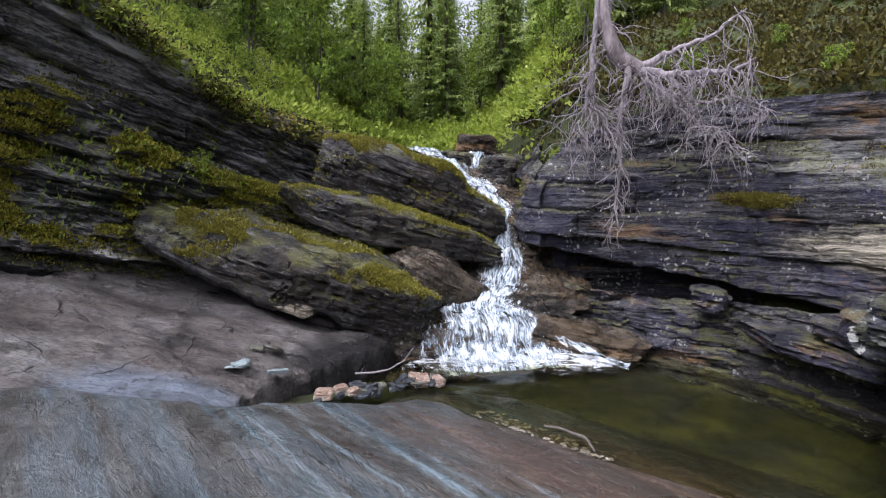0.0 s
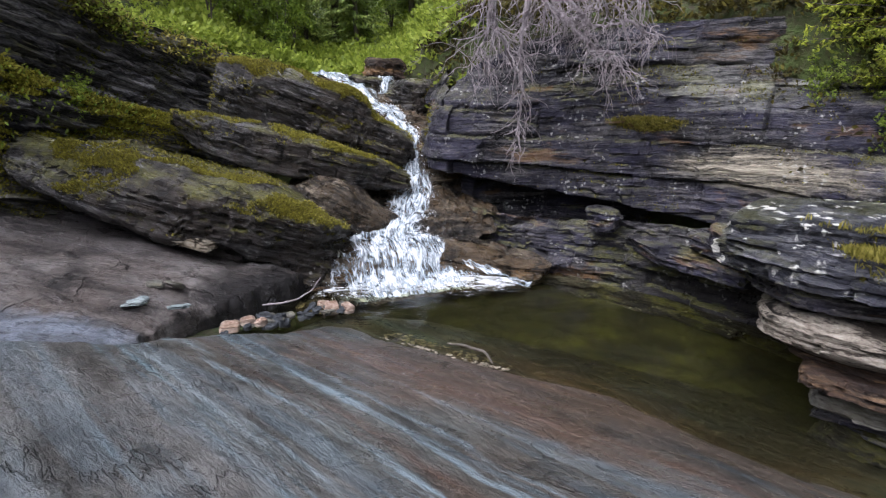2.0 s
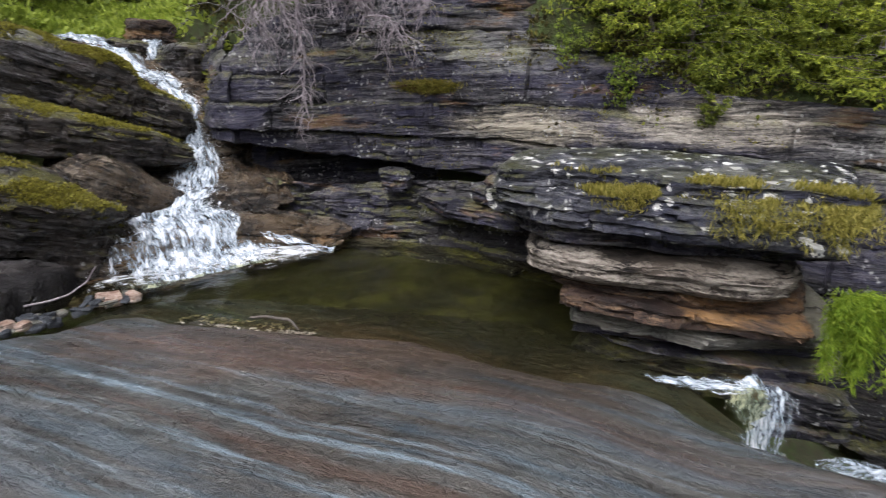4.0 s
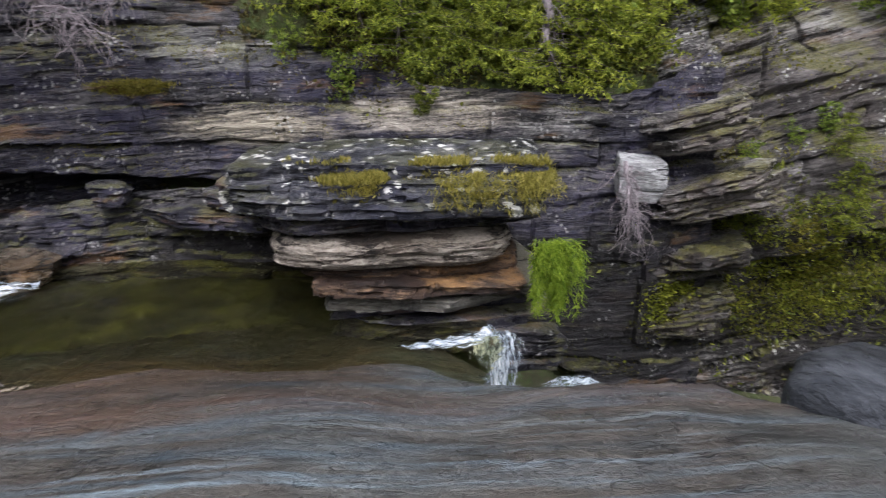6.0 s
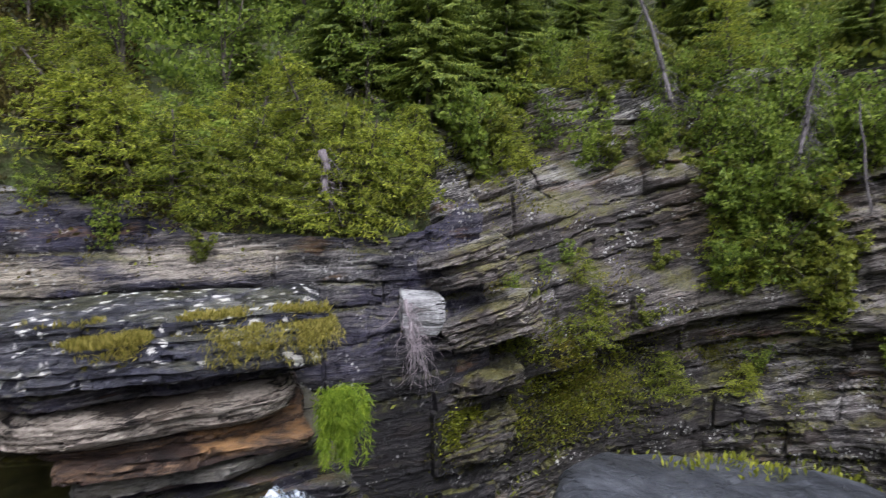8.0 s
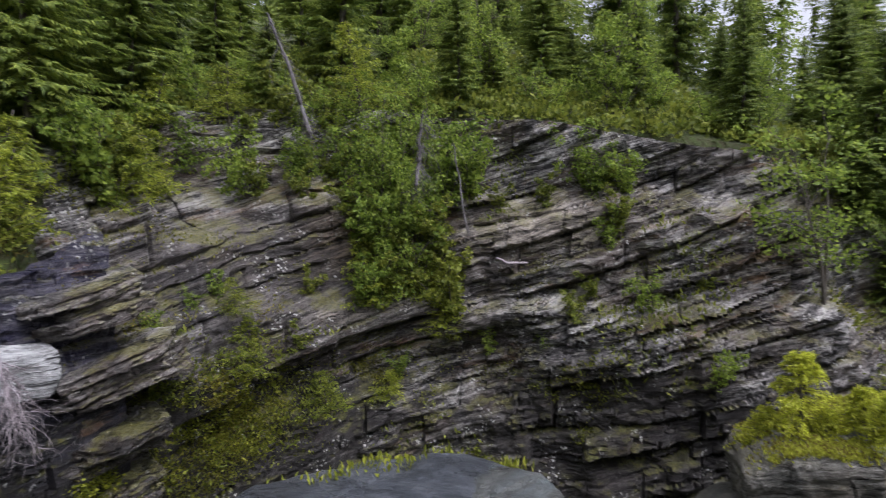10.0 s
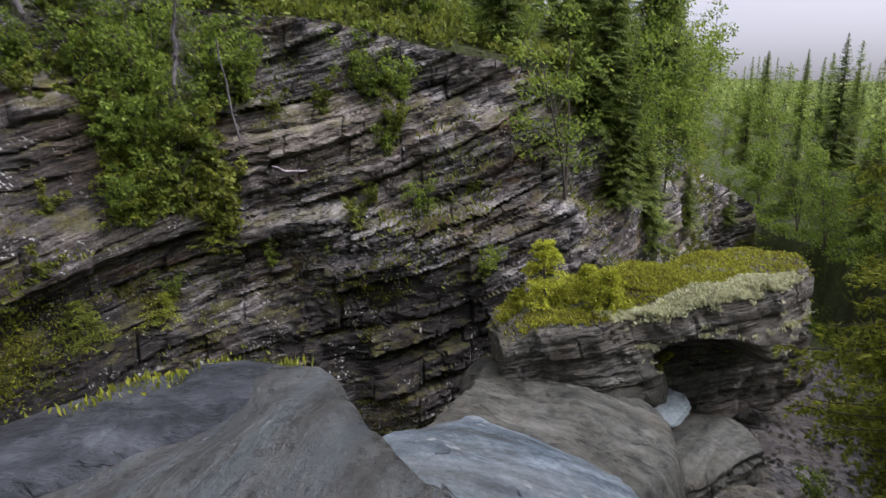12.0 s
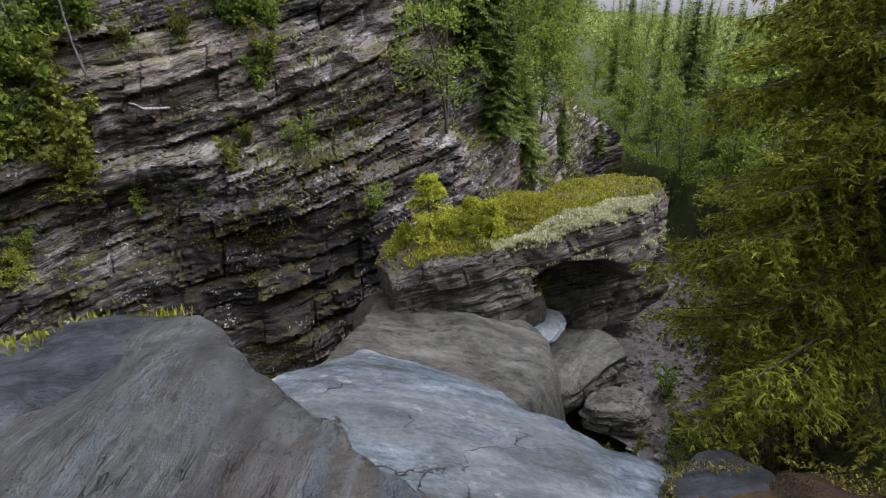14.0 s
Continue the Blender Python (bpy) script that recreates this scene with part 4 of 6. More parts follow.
ledge((3.4, 6.75), (4.3, 5.2), 0.48, 0.66, 1.5, 30, WALL_ROCK, "long grey-brown rock ledge over the pool", thick=0.06)
ledge((7.38, 2.02), (7.65, 1.5), 0.68, 1.18, 0.9, 36, WHITE_ROCK, "white weathered rock block with a flat face", thick=0.2, bed=1.0, amp=0.03)

for k_, (lo_, hi_) in enumerate(((-1.5, -0.9), (-0.5, -0.1), (0.4, 0.95), (1.35, 1.8))):
    ledge((7.75 + 0.1 * (k_ % 3), 1.75 - 0.15 * (k_ % 2)), (8.5 + 0.12 * (k_ % 2), 0.55 - 0.2 * (k_ % 3)), lo_, hi_, 1.1, 150 + k_, BOULDER_ROCK if k_ < 2 else CORNER_ROCK, "broken rock ledge in the corner of the gorge", tilt=(-15, -11, -18)[k_ % 3], cuts=8, rag=1.4)

# the mossy block that stands in the gorge, and the worn rocks round it
boulder("boulder", (4.62, -8.05, -0.22), (4.6, 1.75, 1.15), 55, 13, 31, BLOCK_ROCK, "large layered rock block topped with moss and a young spruce", square=0.3, thick=0.26, amp=0.07, taper=(0.85, 0.8), step=0.03, cuts=4, hollow=((3.62, -8.12, -0.48), (0.75, 0.95, 0.42), (0.70, -0.48, 0.05)))
boulder("boulder", (5.3, -7.2, -1.25), (3.1, 2.0, 1.15), 53, 8, 32, GORGE_SLAB, "worn grey rock under the mossy block", square=0.7, thick=0.3, amp=0.05, step=0.04, rag=0.7)
slab("slab_lower", [(3.0, -3.0), (4.4, -3.2), (5.0, -4.4), (5.9, -6.2), (5.2, -7.6), (4.0, -7.6), (3.0, -6.4), (2.5, -4.4)], lambda x, y: -0.80 + 0.12 * (x - 4.0) + 0.06 * (y + 5), 0.035, 2.2, 0.5, GORGE_SLAB,
     "smooth grey rock slab above the gorge slot", 88, 0.06)
boulder("boulder", (3.45, -7.55, -1.75), (2.2, 1.3, 0.7), 62, 12, 38, GORGE_SLAB, "dark grey rock wedge on the gravel", square=0.5)
boulder("boulder", (3.95, -7.85, -1.22), (0.75, 0.6, 0.10), 100, 16, 39, FLAT_STONE, "pale flat stone leaning on the rock", square=0.45, thick=0.06, amp=0.02, step=0.02)
boulder("boulder", (4.35, -9.25, -0.95), (3.4, 1.2, 1.7), 55, 8, 43, BLOCK_ROCK, "layered grey rock at the back of the overhang", square=0.35, thick=0.2, amp=0.08)
boulder("boulder", (0.68, -4.3, 0.0), (0.75, 0.5, 0.30), 75, 10, 44, SLAB_DARK, "dark triangular rock beside the needle litter", square=0.12, taper=(0.25, 1), rag=0.25, cuts=7)
boulder("boulder", (2.55, -7.35, -1.9), (0.9, 0.7, 0.5), 20, 5, 45, BLOCK_ROCK, "grey boulder half hidden in green plants", square=0.55)
slab("slab_litter", [(0.62, -2.4), (0.8, -3.3), (1.0, -4.1), (0.4, -4.7), (-1.0, -4.8), (-3, -4), (-2, -2.4)], lambda x, y: 0.20 + 0.05 * (y + 4) - 0.1 * (x - 0.5), 0.04, 1.2, 0.4, LITTER,
     "ochre moss and brown needle litter under the spruce", 87, 0.05)
boulder("rock_stone", (4.08, -1.35, 0.54), (2.2, 1.1, 0.56), 80, 6, 46, SLAB_DARK, "dark blue-grey hump of worn rock with moss behind it", square=0.6, amp=0.0, cuts=0)


# ---------------------------------------------------------------- water
def sheet(name, poly, z, step, mat, label, category, wave=0.0, seed=0):
    poly = np.array(poly, float)
    (x0, y0), (x1, y1) = poly.min(0), poly.max(0)
    x, y = np.meshgrid(np.arange(x0, x1, step), np.arange(y0, y1, step), indexing="ij")
    p = np.stack([x, y, z + 0 * x], -1)
    p[..., 2] += wave * fbm(p * 3, 4, seed)
    f = grid_faces(*x.shape)
    f = f[(edge_distance(x, y, poly).ravel()[f] < 0).any(1)]
    used, f = np.unique(f, return_inverse=True)
    return tagged(link_mesh(name, p.reshape(-1, 3)[used], f.reshape(-1, 4), mat), label, category, kind="structure")


pool = sheet("water_pool", [(-1.3, 6.0), (-0.5, 7.6), (1, 8.2), (2.7, 8.0), (3.8, 7.2), (5.2, 5.8), (5.2, 4.2), (4.9, 2.6), (4.3, 1.9), (3.2, 1.6), (2, 2.6), (0, 4.6)], 0.0, 0.05, WATER,
             "clear green-brown pool below a small waterfall", "water", 0.008, 3)
pool.visible_shadow = False
sheet("pool_bed", [(-1.3, 6.0), (-0.5, 7.6), (1, 8.2), (2.7, 8.0), (3.8, 7.2), (5.2, 5.8), (5.2, 4.2), (4.9, 3.0), (4.2, 2.7), (3.2, 2.6), (2, 2.9), (0, 4.6)], -0.5, 0.06, ALGAE, "olive algae-covered rock bed of the pool", "stream bed", 0.09, 12)
foam = sheet("water_foam", [(-0.5, 6.75), (-0.3, 7.3), (0.8, 7.5), (1.9, 7.35), (2.3, 7.1), (2.1, 6.85), (1.6, 6.6), (0.8, 6.3), (0.0, 6.35)], 0.02, 0.03, FROTH, "white froth drifting from the foot of the falls", "foam", 0.012, 9)
sheet("gravel", [(1.2, -6.6), (2.6, -7.2), (5.0, -8.6), (4.9, -10.2), (3.6, -15), (1.0, -16), (0.4, -9), (0.4, -7)], -2.05, 0.08, GRAVEL, "grey gravel on the gorge floor", "gravel", 0.05, 4)


def ribbon_grid(rows, step, seed, wave=0.05, cells=70, ragged=0.3):
    """Falling water over rows of x, y, z, half width: its points, and the way across and along."""
    p = np.array(rows, float)
    for _ in range(1):
        q = np.empty((2 * len(p) - 2, 4))
        q[0::2], q[1::2] = 0.75 * p[:-1] + 0.25 * p[1:], 0.25 * p[:-1] + 0.75 * p[1:]
        p = np.vstack([p[:1], q[1:-1], p[-1:]])
    s = np.r_[0, np.cumsum(np.linalg.norm(np.diff(p[:, :3], axis=0), axis=1))]
    u = np.linspace(0, s[-1], int(s[-1] / step))
    c = np.stack([np.interp(u, s, p[:, k]) for k in range(4)], -1)
    d = np.gradient(c[:, :2], axis=0)
    d /= np.linalg.norm(d, axis=1, keepdims=True) + 1e-9
    for _ in range(12):
        d[1:-1] = (d[:-2] + d[1:-1] + d[2:]) / 3
    d /= np.linalg.norm(d, axis=1, keepdims=True) + 1e-9
    v = np.linspace(-1, 1, cells)
    line = lambda k: fbm(np.stack([u * 3.0, 0 * u + k, 0 * u], -1), 4, seed)[:, None]
    w = c[:, 3:4] * v * (1 + ragged * np.where(v < 0, line(0.0), line(9.0)))
    g = np.empty((len(u), cells, 3))
    g[..., 0] = c[:, 0:1] - d[:, 1:2] * w
    g[..., 1] = c[:, 1:2] + d[:, 0:1] * w
    a = np.broadcast_to(u[:, None], w.shape)
    q = np.stack([w * 7, a * 4.0, 0 * w], -1)
    lump = np.abs(fbm(q, 4, seed + 1)) + 0.5 * fbm(q * 3.1, 3, seed + 2)
    g[..., 2] = c[:, 2:3] + wave * lump - 0.12 * (np.abs(v) ** 4) * c[:, 3:4]
    g[..., 0] += 0.5 * wave * fbm(q * 1.3, 3, seed + 3)
    g[..., 1] += 0.5 * wave * fbm(q * 1.3, 3, seed + 4)
    return g, w, a


def ribbon(name, rows, step, mat, label, category, seed, wave=0.05, **kw):
    g, across, flow = ribbon_grid(rows, step, seed, wave, **kw)
    ob = link_mesh(name, g, grid_faces(*g.shape[:2]), mat)
    uv = ob.data.uv_layers.new(name="flow")
    idx = np.empty(len(ob.data.loops), np.int32)
    ob.data.loops.foreach_get("vertex_index", idx)
    uv.data.foreach_set("uv", np.stack([across.ravel()[idx], flow.ravel()[idx]], -1).astype(np.float32).ravel())
    v = np.broadcast_to(np.abs(np.linspace(-1, 1, g.shape[1])), g.shape[:2]).ravel()[idx]
    uv = ob.data.uv_layers.new(name="edge")
    uv.data.foreach_set("uv", np.stack([v, 0 * v], -1).astype(np.float32).ravel())
    return tagged(ob, label, category, kind="structure"), g


FALL = [(-0.75, 13.6, 2.86, 0.45), (-0.35, 12.6, 2.84, 0.45), (-0.2, 12.4, 2.70, 0.40), (0.2, 11.7, 2.55, 0.36), (0.3, 11.5, 2.32, 0.36), (0.75, 10.8, 2.15, 0.34), (0.85, 10.5, 1.92, 0.32), (1.02, 10.0, 1.80, 0.27),
        (1.0, 9.75, 1.70, 0.24), (0.98, 9.55, 1.32, 0.25), (0.97, 9.35, 1.22, 0.33), (1.0, 9.1, 0.98, 0.42), (0.95, 8.85, 0.90, 0.45), (0.85, 8.6, 0.66, 0.50), (0.7, 8.3, 0.62, 0.55),
        (0.6, 8.1, 0.52, 0.75), (0.65, 7.75, 0.46, 0.92), (0.72, 7.5, 0.38, 1.0), (0.75, 7.32, 0.10, 1.05), (0.8, 7.05, 0.03, 1.15), (0.85, 6.8, -0.03, 1.15)]
_, FALL_GRID = ribbon("water_falls", FALL, 0.018, FOAM, "white cascading stream stepping down between rocks", "waterfall", 5, 0.045, cells=90)
ribbon("water_side_falls", [(0.75, 12.7, 2.78, 0.2), (0.72, 12.2, 2.72, 0.2), (0.7, 12.0, 2.3, 0.2), (0.72, 11.6, 2.15, 0.25), (0.8, 11.0, 2.1, 0.2)], 0.025, FOAM, "thin white side branch of the falls", "waterfall", 15, 0.04)
ribbon("water_side_flow", [(1.25, 8.3, 0.5, 0.2), (1.5, 7.8, 0.36, 0.22), (1.85, 7.3, 0.14, 0.22), (2.15, 7.05, 0.05, 0.2), (2.4, 6.95, 0.0, 0.12)], 0.025, FOAM, "white water sliding over a low rock into the pool", "waterfall", 16, 0.04)
ribbon("stream_bed", [(x, y, z - 0.14, w + 0.8) for x, y, z, w in FALL], 0.05, STREAM_ROCK, "wet brown rock bed under the cascade", "rock", 6, 0.10)
LOWER = [(4.52, 2.16, 0.01, 0.14), (4.47, 2.07, 0.0, 0.25), (4.43, 2.00, -0.06, 0.29), (4.41, 1.965, -0.20, 0.31), (4.395, 1.94, -0.45, 0.33), (4.385, 1.92, -0.95, 0.34), (4.375, 1.90, -1.5, 0.34)]
ribbon("water_lower_falls", LOWER, 0.015, FOAM, "white water spilling from the pool into the gorge", "waterfall", 7, 0.035)
ribbon("water_lower_riffle", [(3.75, 2.62, 0.0, 0.03), (3.95, 2.40, 0.012, 0.10), (4.15, 2.24, 0.015, 0.14), (4.38, 2.08, 0.0, 0.12)], 0.02, FOAM, "thin riffle of white water above the lip", "waterfall", 17, 0.03)
ribbon("water_gorge_stream", [(4.95, 1.7, -0.78, 0.2), (5.35, 1.42, -0.72, 0.22), (5.65, 1.15, -0.98, 0.2), (5.75, 0.5, -1.72, 0.35), (5.8, -0.6, -2.0, 0.5), (5.9, -2.5, -2.15, 0.5)], 0.03, FOAM, "white water in the dark gorge slot", "waterfall", 8, 0.05)


def droplets(name, grid, count, spread, size, mat, label, seed):
    """Spray: small faceted drops thrown round falling water."""
    rng = np.random.default_rng(seed)
    g = grid.reshape(-1, 3)
    c = g[rng.integers(len(g), size=count)] + rng.normal(0, spread, (count, 3)) + np.array([0, 0, spread * 0.7])
    r = size * rng.uniform(0.3, 1.0, (count, 1)) ** 2
    o = np.array([(1, 0, 0), (-0.5, 0.8, 0), (-0.5, -0.8, 0), (0, 0, 1.6)], float)
    V = (c[:, None] + o[None] * r[:, None]).reshape(-1, 3)
    T = (np.arange(count)[:, None, None] * 4 + np.array([(0, 1, 3), (1, 2, 3), (2, 0, 3)])).reshape(-1, 3)
    return tagged(link_mesh(name, V, T, mat), label, "spray", kind="stuff")


droplets("water_spray", FALL_GRID[len(FALL_GRID) // 3:], 1800, 0.03, 0.009, DROPS, "white spray thrown up along the falls", 4)


# ---------------------------------------------------------------- what grows on rock and soil
def pick(p, n, count, rng, mask):
    """Random points of a grid where mask (0 to 1) allows, with their normals."""
    w = np.clip(mask, 0, None).ravel()
    i = rng.choice(w.size, count, p=w / w.sum())
    return p.reshape(-1, 3)[i], n.reshape(-1, 3)[i]


def blades(name, c, n, mat, length, width, rng, lean=0.6, label="", category="plants", parent=None, up=0.6, fold=True):
    """Small pointed leaves standing on points c along normals n."""
    m = len(c)
    d = n * 0.8 + rng.normal(0, lean, (m, 3)) + np.array([0, 0, up])
    d /= np.linalg.norm(d, axis=1, keepdims=True)
    b = np.cross(d, rng.normal(size=(m, 3)))
    b /= np.linalg.norm(b, axis=1, keepdims=True) + 1e-9
    L = length * rng.uniform(0.5, 1.3, (m, 1))
    V = np.stack([c - n * 0.01, c + d * L * 0.55 + b * width * 0.5, c + d * L, c + d * L * 0.5 - b * width * 0.5], 1).reshape(-1, 3)
    ob = link_mesh(name, V, np.arange(m)[:, None] * 4 + np.array([[0, 1, 2, 3]]), mat, parent, flat=True)
    if parent is None:
        tagged(ob, label, category, kind="stuff")
    return ob


def moss(grid, nrm, count, seed, label, mat=None, length=0.03, width=0.02, up_min=0.35, cover=0.0, scale=1.4, region=None, name="moss", lean=0.6, up=0.6, jitter=0.02):
    rng = np.random.default_rng(seed)
    mask = smooth(up_min, up_min + 0.3, nrm[..., 2]) * smooth(cover - 0.12, cover + 0.12, fbm(grid * scale, 4, seed))
    if region is not None:
        mask = mask * region(grid)
    c, n = pick(grid, nrm, count, rng, mask + 1e-12)
    c = c + rng.normal(0, jitter, c.shape) * np.array([1, 1, 0.3])
    return blades(name, c, n, mat or MOSS, length, width, rng, lean, label, "moss" if name == "moss" else "plants", None, up)


for seed_, count_, cov_ in ((5, 30000, 0.1), (7, 12000, 0.2), (8, 30000, -0.05)):
    g_ = GRIDS[seed_]
    moss(g_, normals_closed(g_), count_, seed_, "yellow-green moss on a dark boulder", cover=cov_, region=lambda p, mid=g_[..., 1].mean(): 0.03 + smooth(0.12, -0.3, p[..., 1] - mid + 0.35 * fbm(p * 0.9, 3, 77)) * (0.3 + smooth(0.4, -0.4, fbm(p * 1.6, 2, 78))))
g_ = GRIDS[31]
n_ = normals_closed(g_)
moss(g_, n_, 46000, 31, "green and brown moss carpet on the rock block", mat=MOSS_CARPET, cover=-0.7, length=0.045, width=0.025, up_min=0.72)
moss(g_, n_, 26000, 32, "pale flowering lichen along the edge of the block", mat=PALE_LICHEN, cover=-0.6, length=0.06, width=0.04, up_min=0.62,
     region=lambda p: smooth(-0.58, -0.80, 0.82 * (p[..., 0] - 4.62) - 0.57 * (p[..., 1] + 8.05) + 0.2 * vnoise(p * 1.5, 4)) * smooth(-6.9, -7.5, p[..., 1]))
for seed_, count_, len_ in ((21, 1800, 0.06), (22, 8000, 0.075)):
    g_ = GRIDS[seed_]
    moss(g_, normals_closed(g_), count_, seed_, "yellowish grass growing along the rock ledge", mat=GRASS, cover=0.12, scale=2.6, length=len_, width=0.012, up_min=0.2, lean=0.5, up=0.7, name="grass",
         region=lambda p: smooth(3.5, 4.4, p[..., 0]) * smooth(0.30, 0.05, np.abs(0.763 * (p[..., 0] - 3.7) + 0.645 * (p[..., 1] - 3.2) - 0.12)))
g_ = GRIDS[46]
moss(g_, normals_closed(g_), 260, 46, "bright yellow-green plants along the edge of the slab", mat=MOSS_BRIGHT, cover=0.05, length=0.06, width=0.022, up_min=-0.6, name="plants", region=lambda p: smooth(4.25, 4.5, p[..., 0]))
rng_e = np.random.default_rng(14)
u_ = rng_e.beta(2.2, 1.4, 420)[:, None]
c_ = np.array([[4.62, -1.75, 0.66]]) * (1 - u_) + np.array([[4.22, -2.62, 0.74]]) * u_ + rng_e.normal(0, 0.05, (420, 3)) * np.array([1, 1, 0.3])
blades("plants", c_, np.tile(np.array([[0.3, -0.2, 0.9]]), (420, 1)), MOSS_BRIGHT, 0.07, 0.016, rng_e, 0.5, "yellow-green herbs growing behind the worn hump", "plants")


def curtain(az_line, lo, hi, count, seed, label, mat, length, strands=46):
    """Grass hanging over an edge in strands, along a line of two places."""
    rng = np.random.default_rng(seed)
    which = rng.integers(strands, size=count)
    u = rng.random(strands)[which][:, None]
    out = rng.normal(0, 0.06, (strands, 3))[which] + rng.normal(0, 0.022, (count, 3))
    down = rng.random(count) ** 0.75
    c = np.array(az_line[0]) * (1 - u) + np.array(az_line[1]) * u + out * (0.45 + 0.8 * np.sin(2.6 * down))[:, None]
    c[:, 2] = hi + 0.06 * out[:, 2] - (hi - lo) * rng.uniform(0.4, 1.15, strands)[which] * down
    n = np.tile(np.array([[-0.75, -0.5, 0.1]]), (count, 1))
    return blades("grass", c, n, mat, length, 0.009, rng, 0.55, label, "grass", None, -0.8)


curtain(((4.60, 1.74, 0), (4.80, 1.50, 0)), 0.34, 0.98, 6000, 3, "bright green grass hanging down the ledge's end", FERN, 0.09)
curtain(((4.15, 2.45, 0), (4.72, 1.66, 0)), 1.26, 1.58, 1900, 4, "dry yellow grass hanging over the ledge", GRASS, 0.08, 70)
moss(SHELF, -normals(SHELF), 150000, 71, "green and brown moss covering the rock shelf", cover=-0.25, length=0.035, width=0.02, up_min=-0.15, mat=MOSS_SHELF, jitter=0.035, region=lambda p: 0.05 + smooth(1.5, 2.1, p[..., 2] + 0.4 * vnoise(p * 1.1, 3)))
moss(SHELF, -normals(SHELF), 1500, 72, "small leafy plants on the rock shelf", cover=0.1, length=0.07, width=0.03, up_min=-0.2, mat=BIRCH, scale=0.8, name="plants", jitter=0.08, region=lambda p: smooth(1.6, 2.2, p[..., 2]))
moss(CLIFF, -normals(CLIFF), 5000, 73, "sparse moss on the black cliff", cover=0.2, length=0.05, width=0.03, up_min=0.1, mat=MOSS_DARK)
for mat_, count_, len_, seed_ in ((HEATH, 9000, 0.09, 91), (BRIGHT, 7000, 0.10, 92), (GRASS, 2500, 0.08, 93)):
    g_ = CLIFF[:, -14:]
    moss(g_, -normals(g_), count_, seed_, "ragged fringe of heath and moss along the cliff's lip", mat=mat_, cover=0.0, length=len_, width=0.03, up_min=-2.0, scale=0.9, jitter=0.10, name="fringe", up=0.1)
moss(RIGHT, -normals(RIGHT), 4500, 74, "ochre and green moss on the wall's ledges", cover=0.25, length=0.035, width=0.02, up_min=0.1)
moss(RIGHT, -normals(RIGHT), 2600, 77, "yellow-brown grass tufts on a ledge of the wall", mat=GRASS, cover=-0.3, length=0.07, width=0.012, up_min=-0.3, name="grass",
     region=lambda p: smooth(1.0, 0.6, np.linalg.norm((p - np.array([4.0, 7.35, 2.08])) / np.array([0.7, 0.7, 0.13]), axis=-1)))
moss(GORGE, -normals(GORGE), 9000, 78, "yellow-green moss clumps in the dark slot", mat=MOSS, cover=0.15, length=0.05, width=0.025, up_min=-0.1, scale=1.6, jitter=0.05,
     region=lambda p: smooth(-1.6, -0.6, p[..., 2]) * smooth(1.4, 0.4, p[..., 2]) * smooth(-1.5, 0.0, p[..., 1]))
moss(RIGHT, -normals(RIGHT), 3000, 79, "yellow-green moss and small ferns in the damp corner", mat=MOSS_BRIGHT, cover=0.05, length=0.06, width=0.03, up_min=-0.4, scale=2.0, jitter=0.06,
     region=lambda p: smooth(7.8, 8.3, p[..., 0]) * smooth(0.3, -0.1, p[..., 2]) * smooth(-1.5, -0.9, p[..., 2]))
moss(GORGE, -normals(GORGE), 16000, 80, "bright moss and small ferns on the foot of the gorge wall", mat=MOSS_BRIGHT, cover=0.12, length=0.06, width=0.03, up_min=-0.4, scale=1.8, jitter=0.06,
     region=lambda p: smooth(-2.0, -0.6, p[..., 1]) * smooth(0.7, 0.0, p[..., 2]) * smooth(-1.8, -1.0, p[..., 2]))
moss(GORGE, -normals(GORGE), 15000, 81, "yellow-green moss streaks on the dark foot of the gorge wall", mat=MOSS_BRIGHT, cover=0.28, length=0.05, width=0.026, up_min=-0.3, scale=1.1, jitter=0.05,
     region=lambda p: smooth(-2.5, -3.5, p[..., 1]) * smooth(0.1, -0.4, p[..., 2]) * smooth(-2.4, -1.8, p[..., 2]))
moss(GORGE, -normals(GORGE), 36000, 75, "dark green moss on the gorge wall", cover=0.42, length=0.05, width=0.03, up_min=0.1, scale=0.7, mat=MOSS_DARK, region=lambda p: 0.08 + smooth(0.6, -0.6, p[..., 2]), jitter=0.05)
moss(GORGE, -normals(GORGE), 7000, 76, "low green plants in cracks of the gorge wall", cover=0.4, length=0.12, width=0.04, up_min=0.1, scale=0.6, mat=SCRUB, name="plants", jitter=0.08)


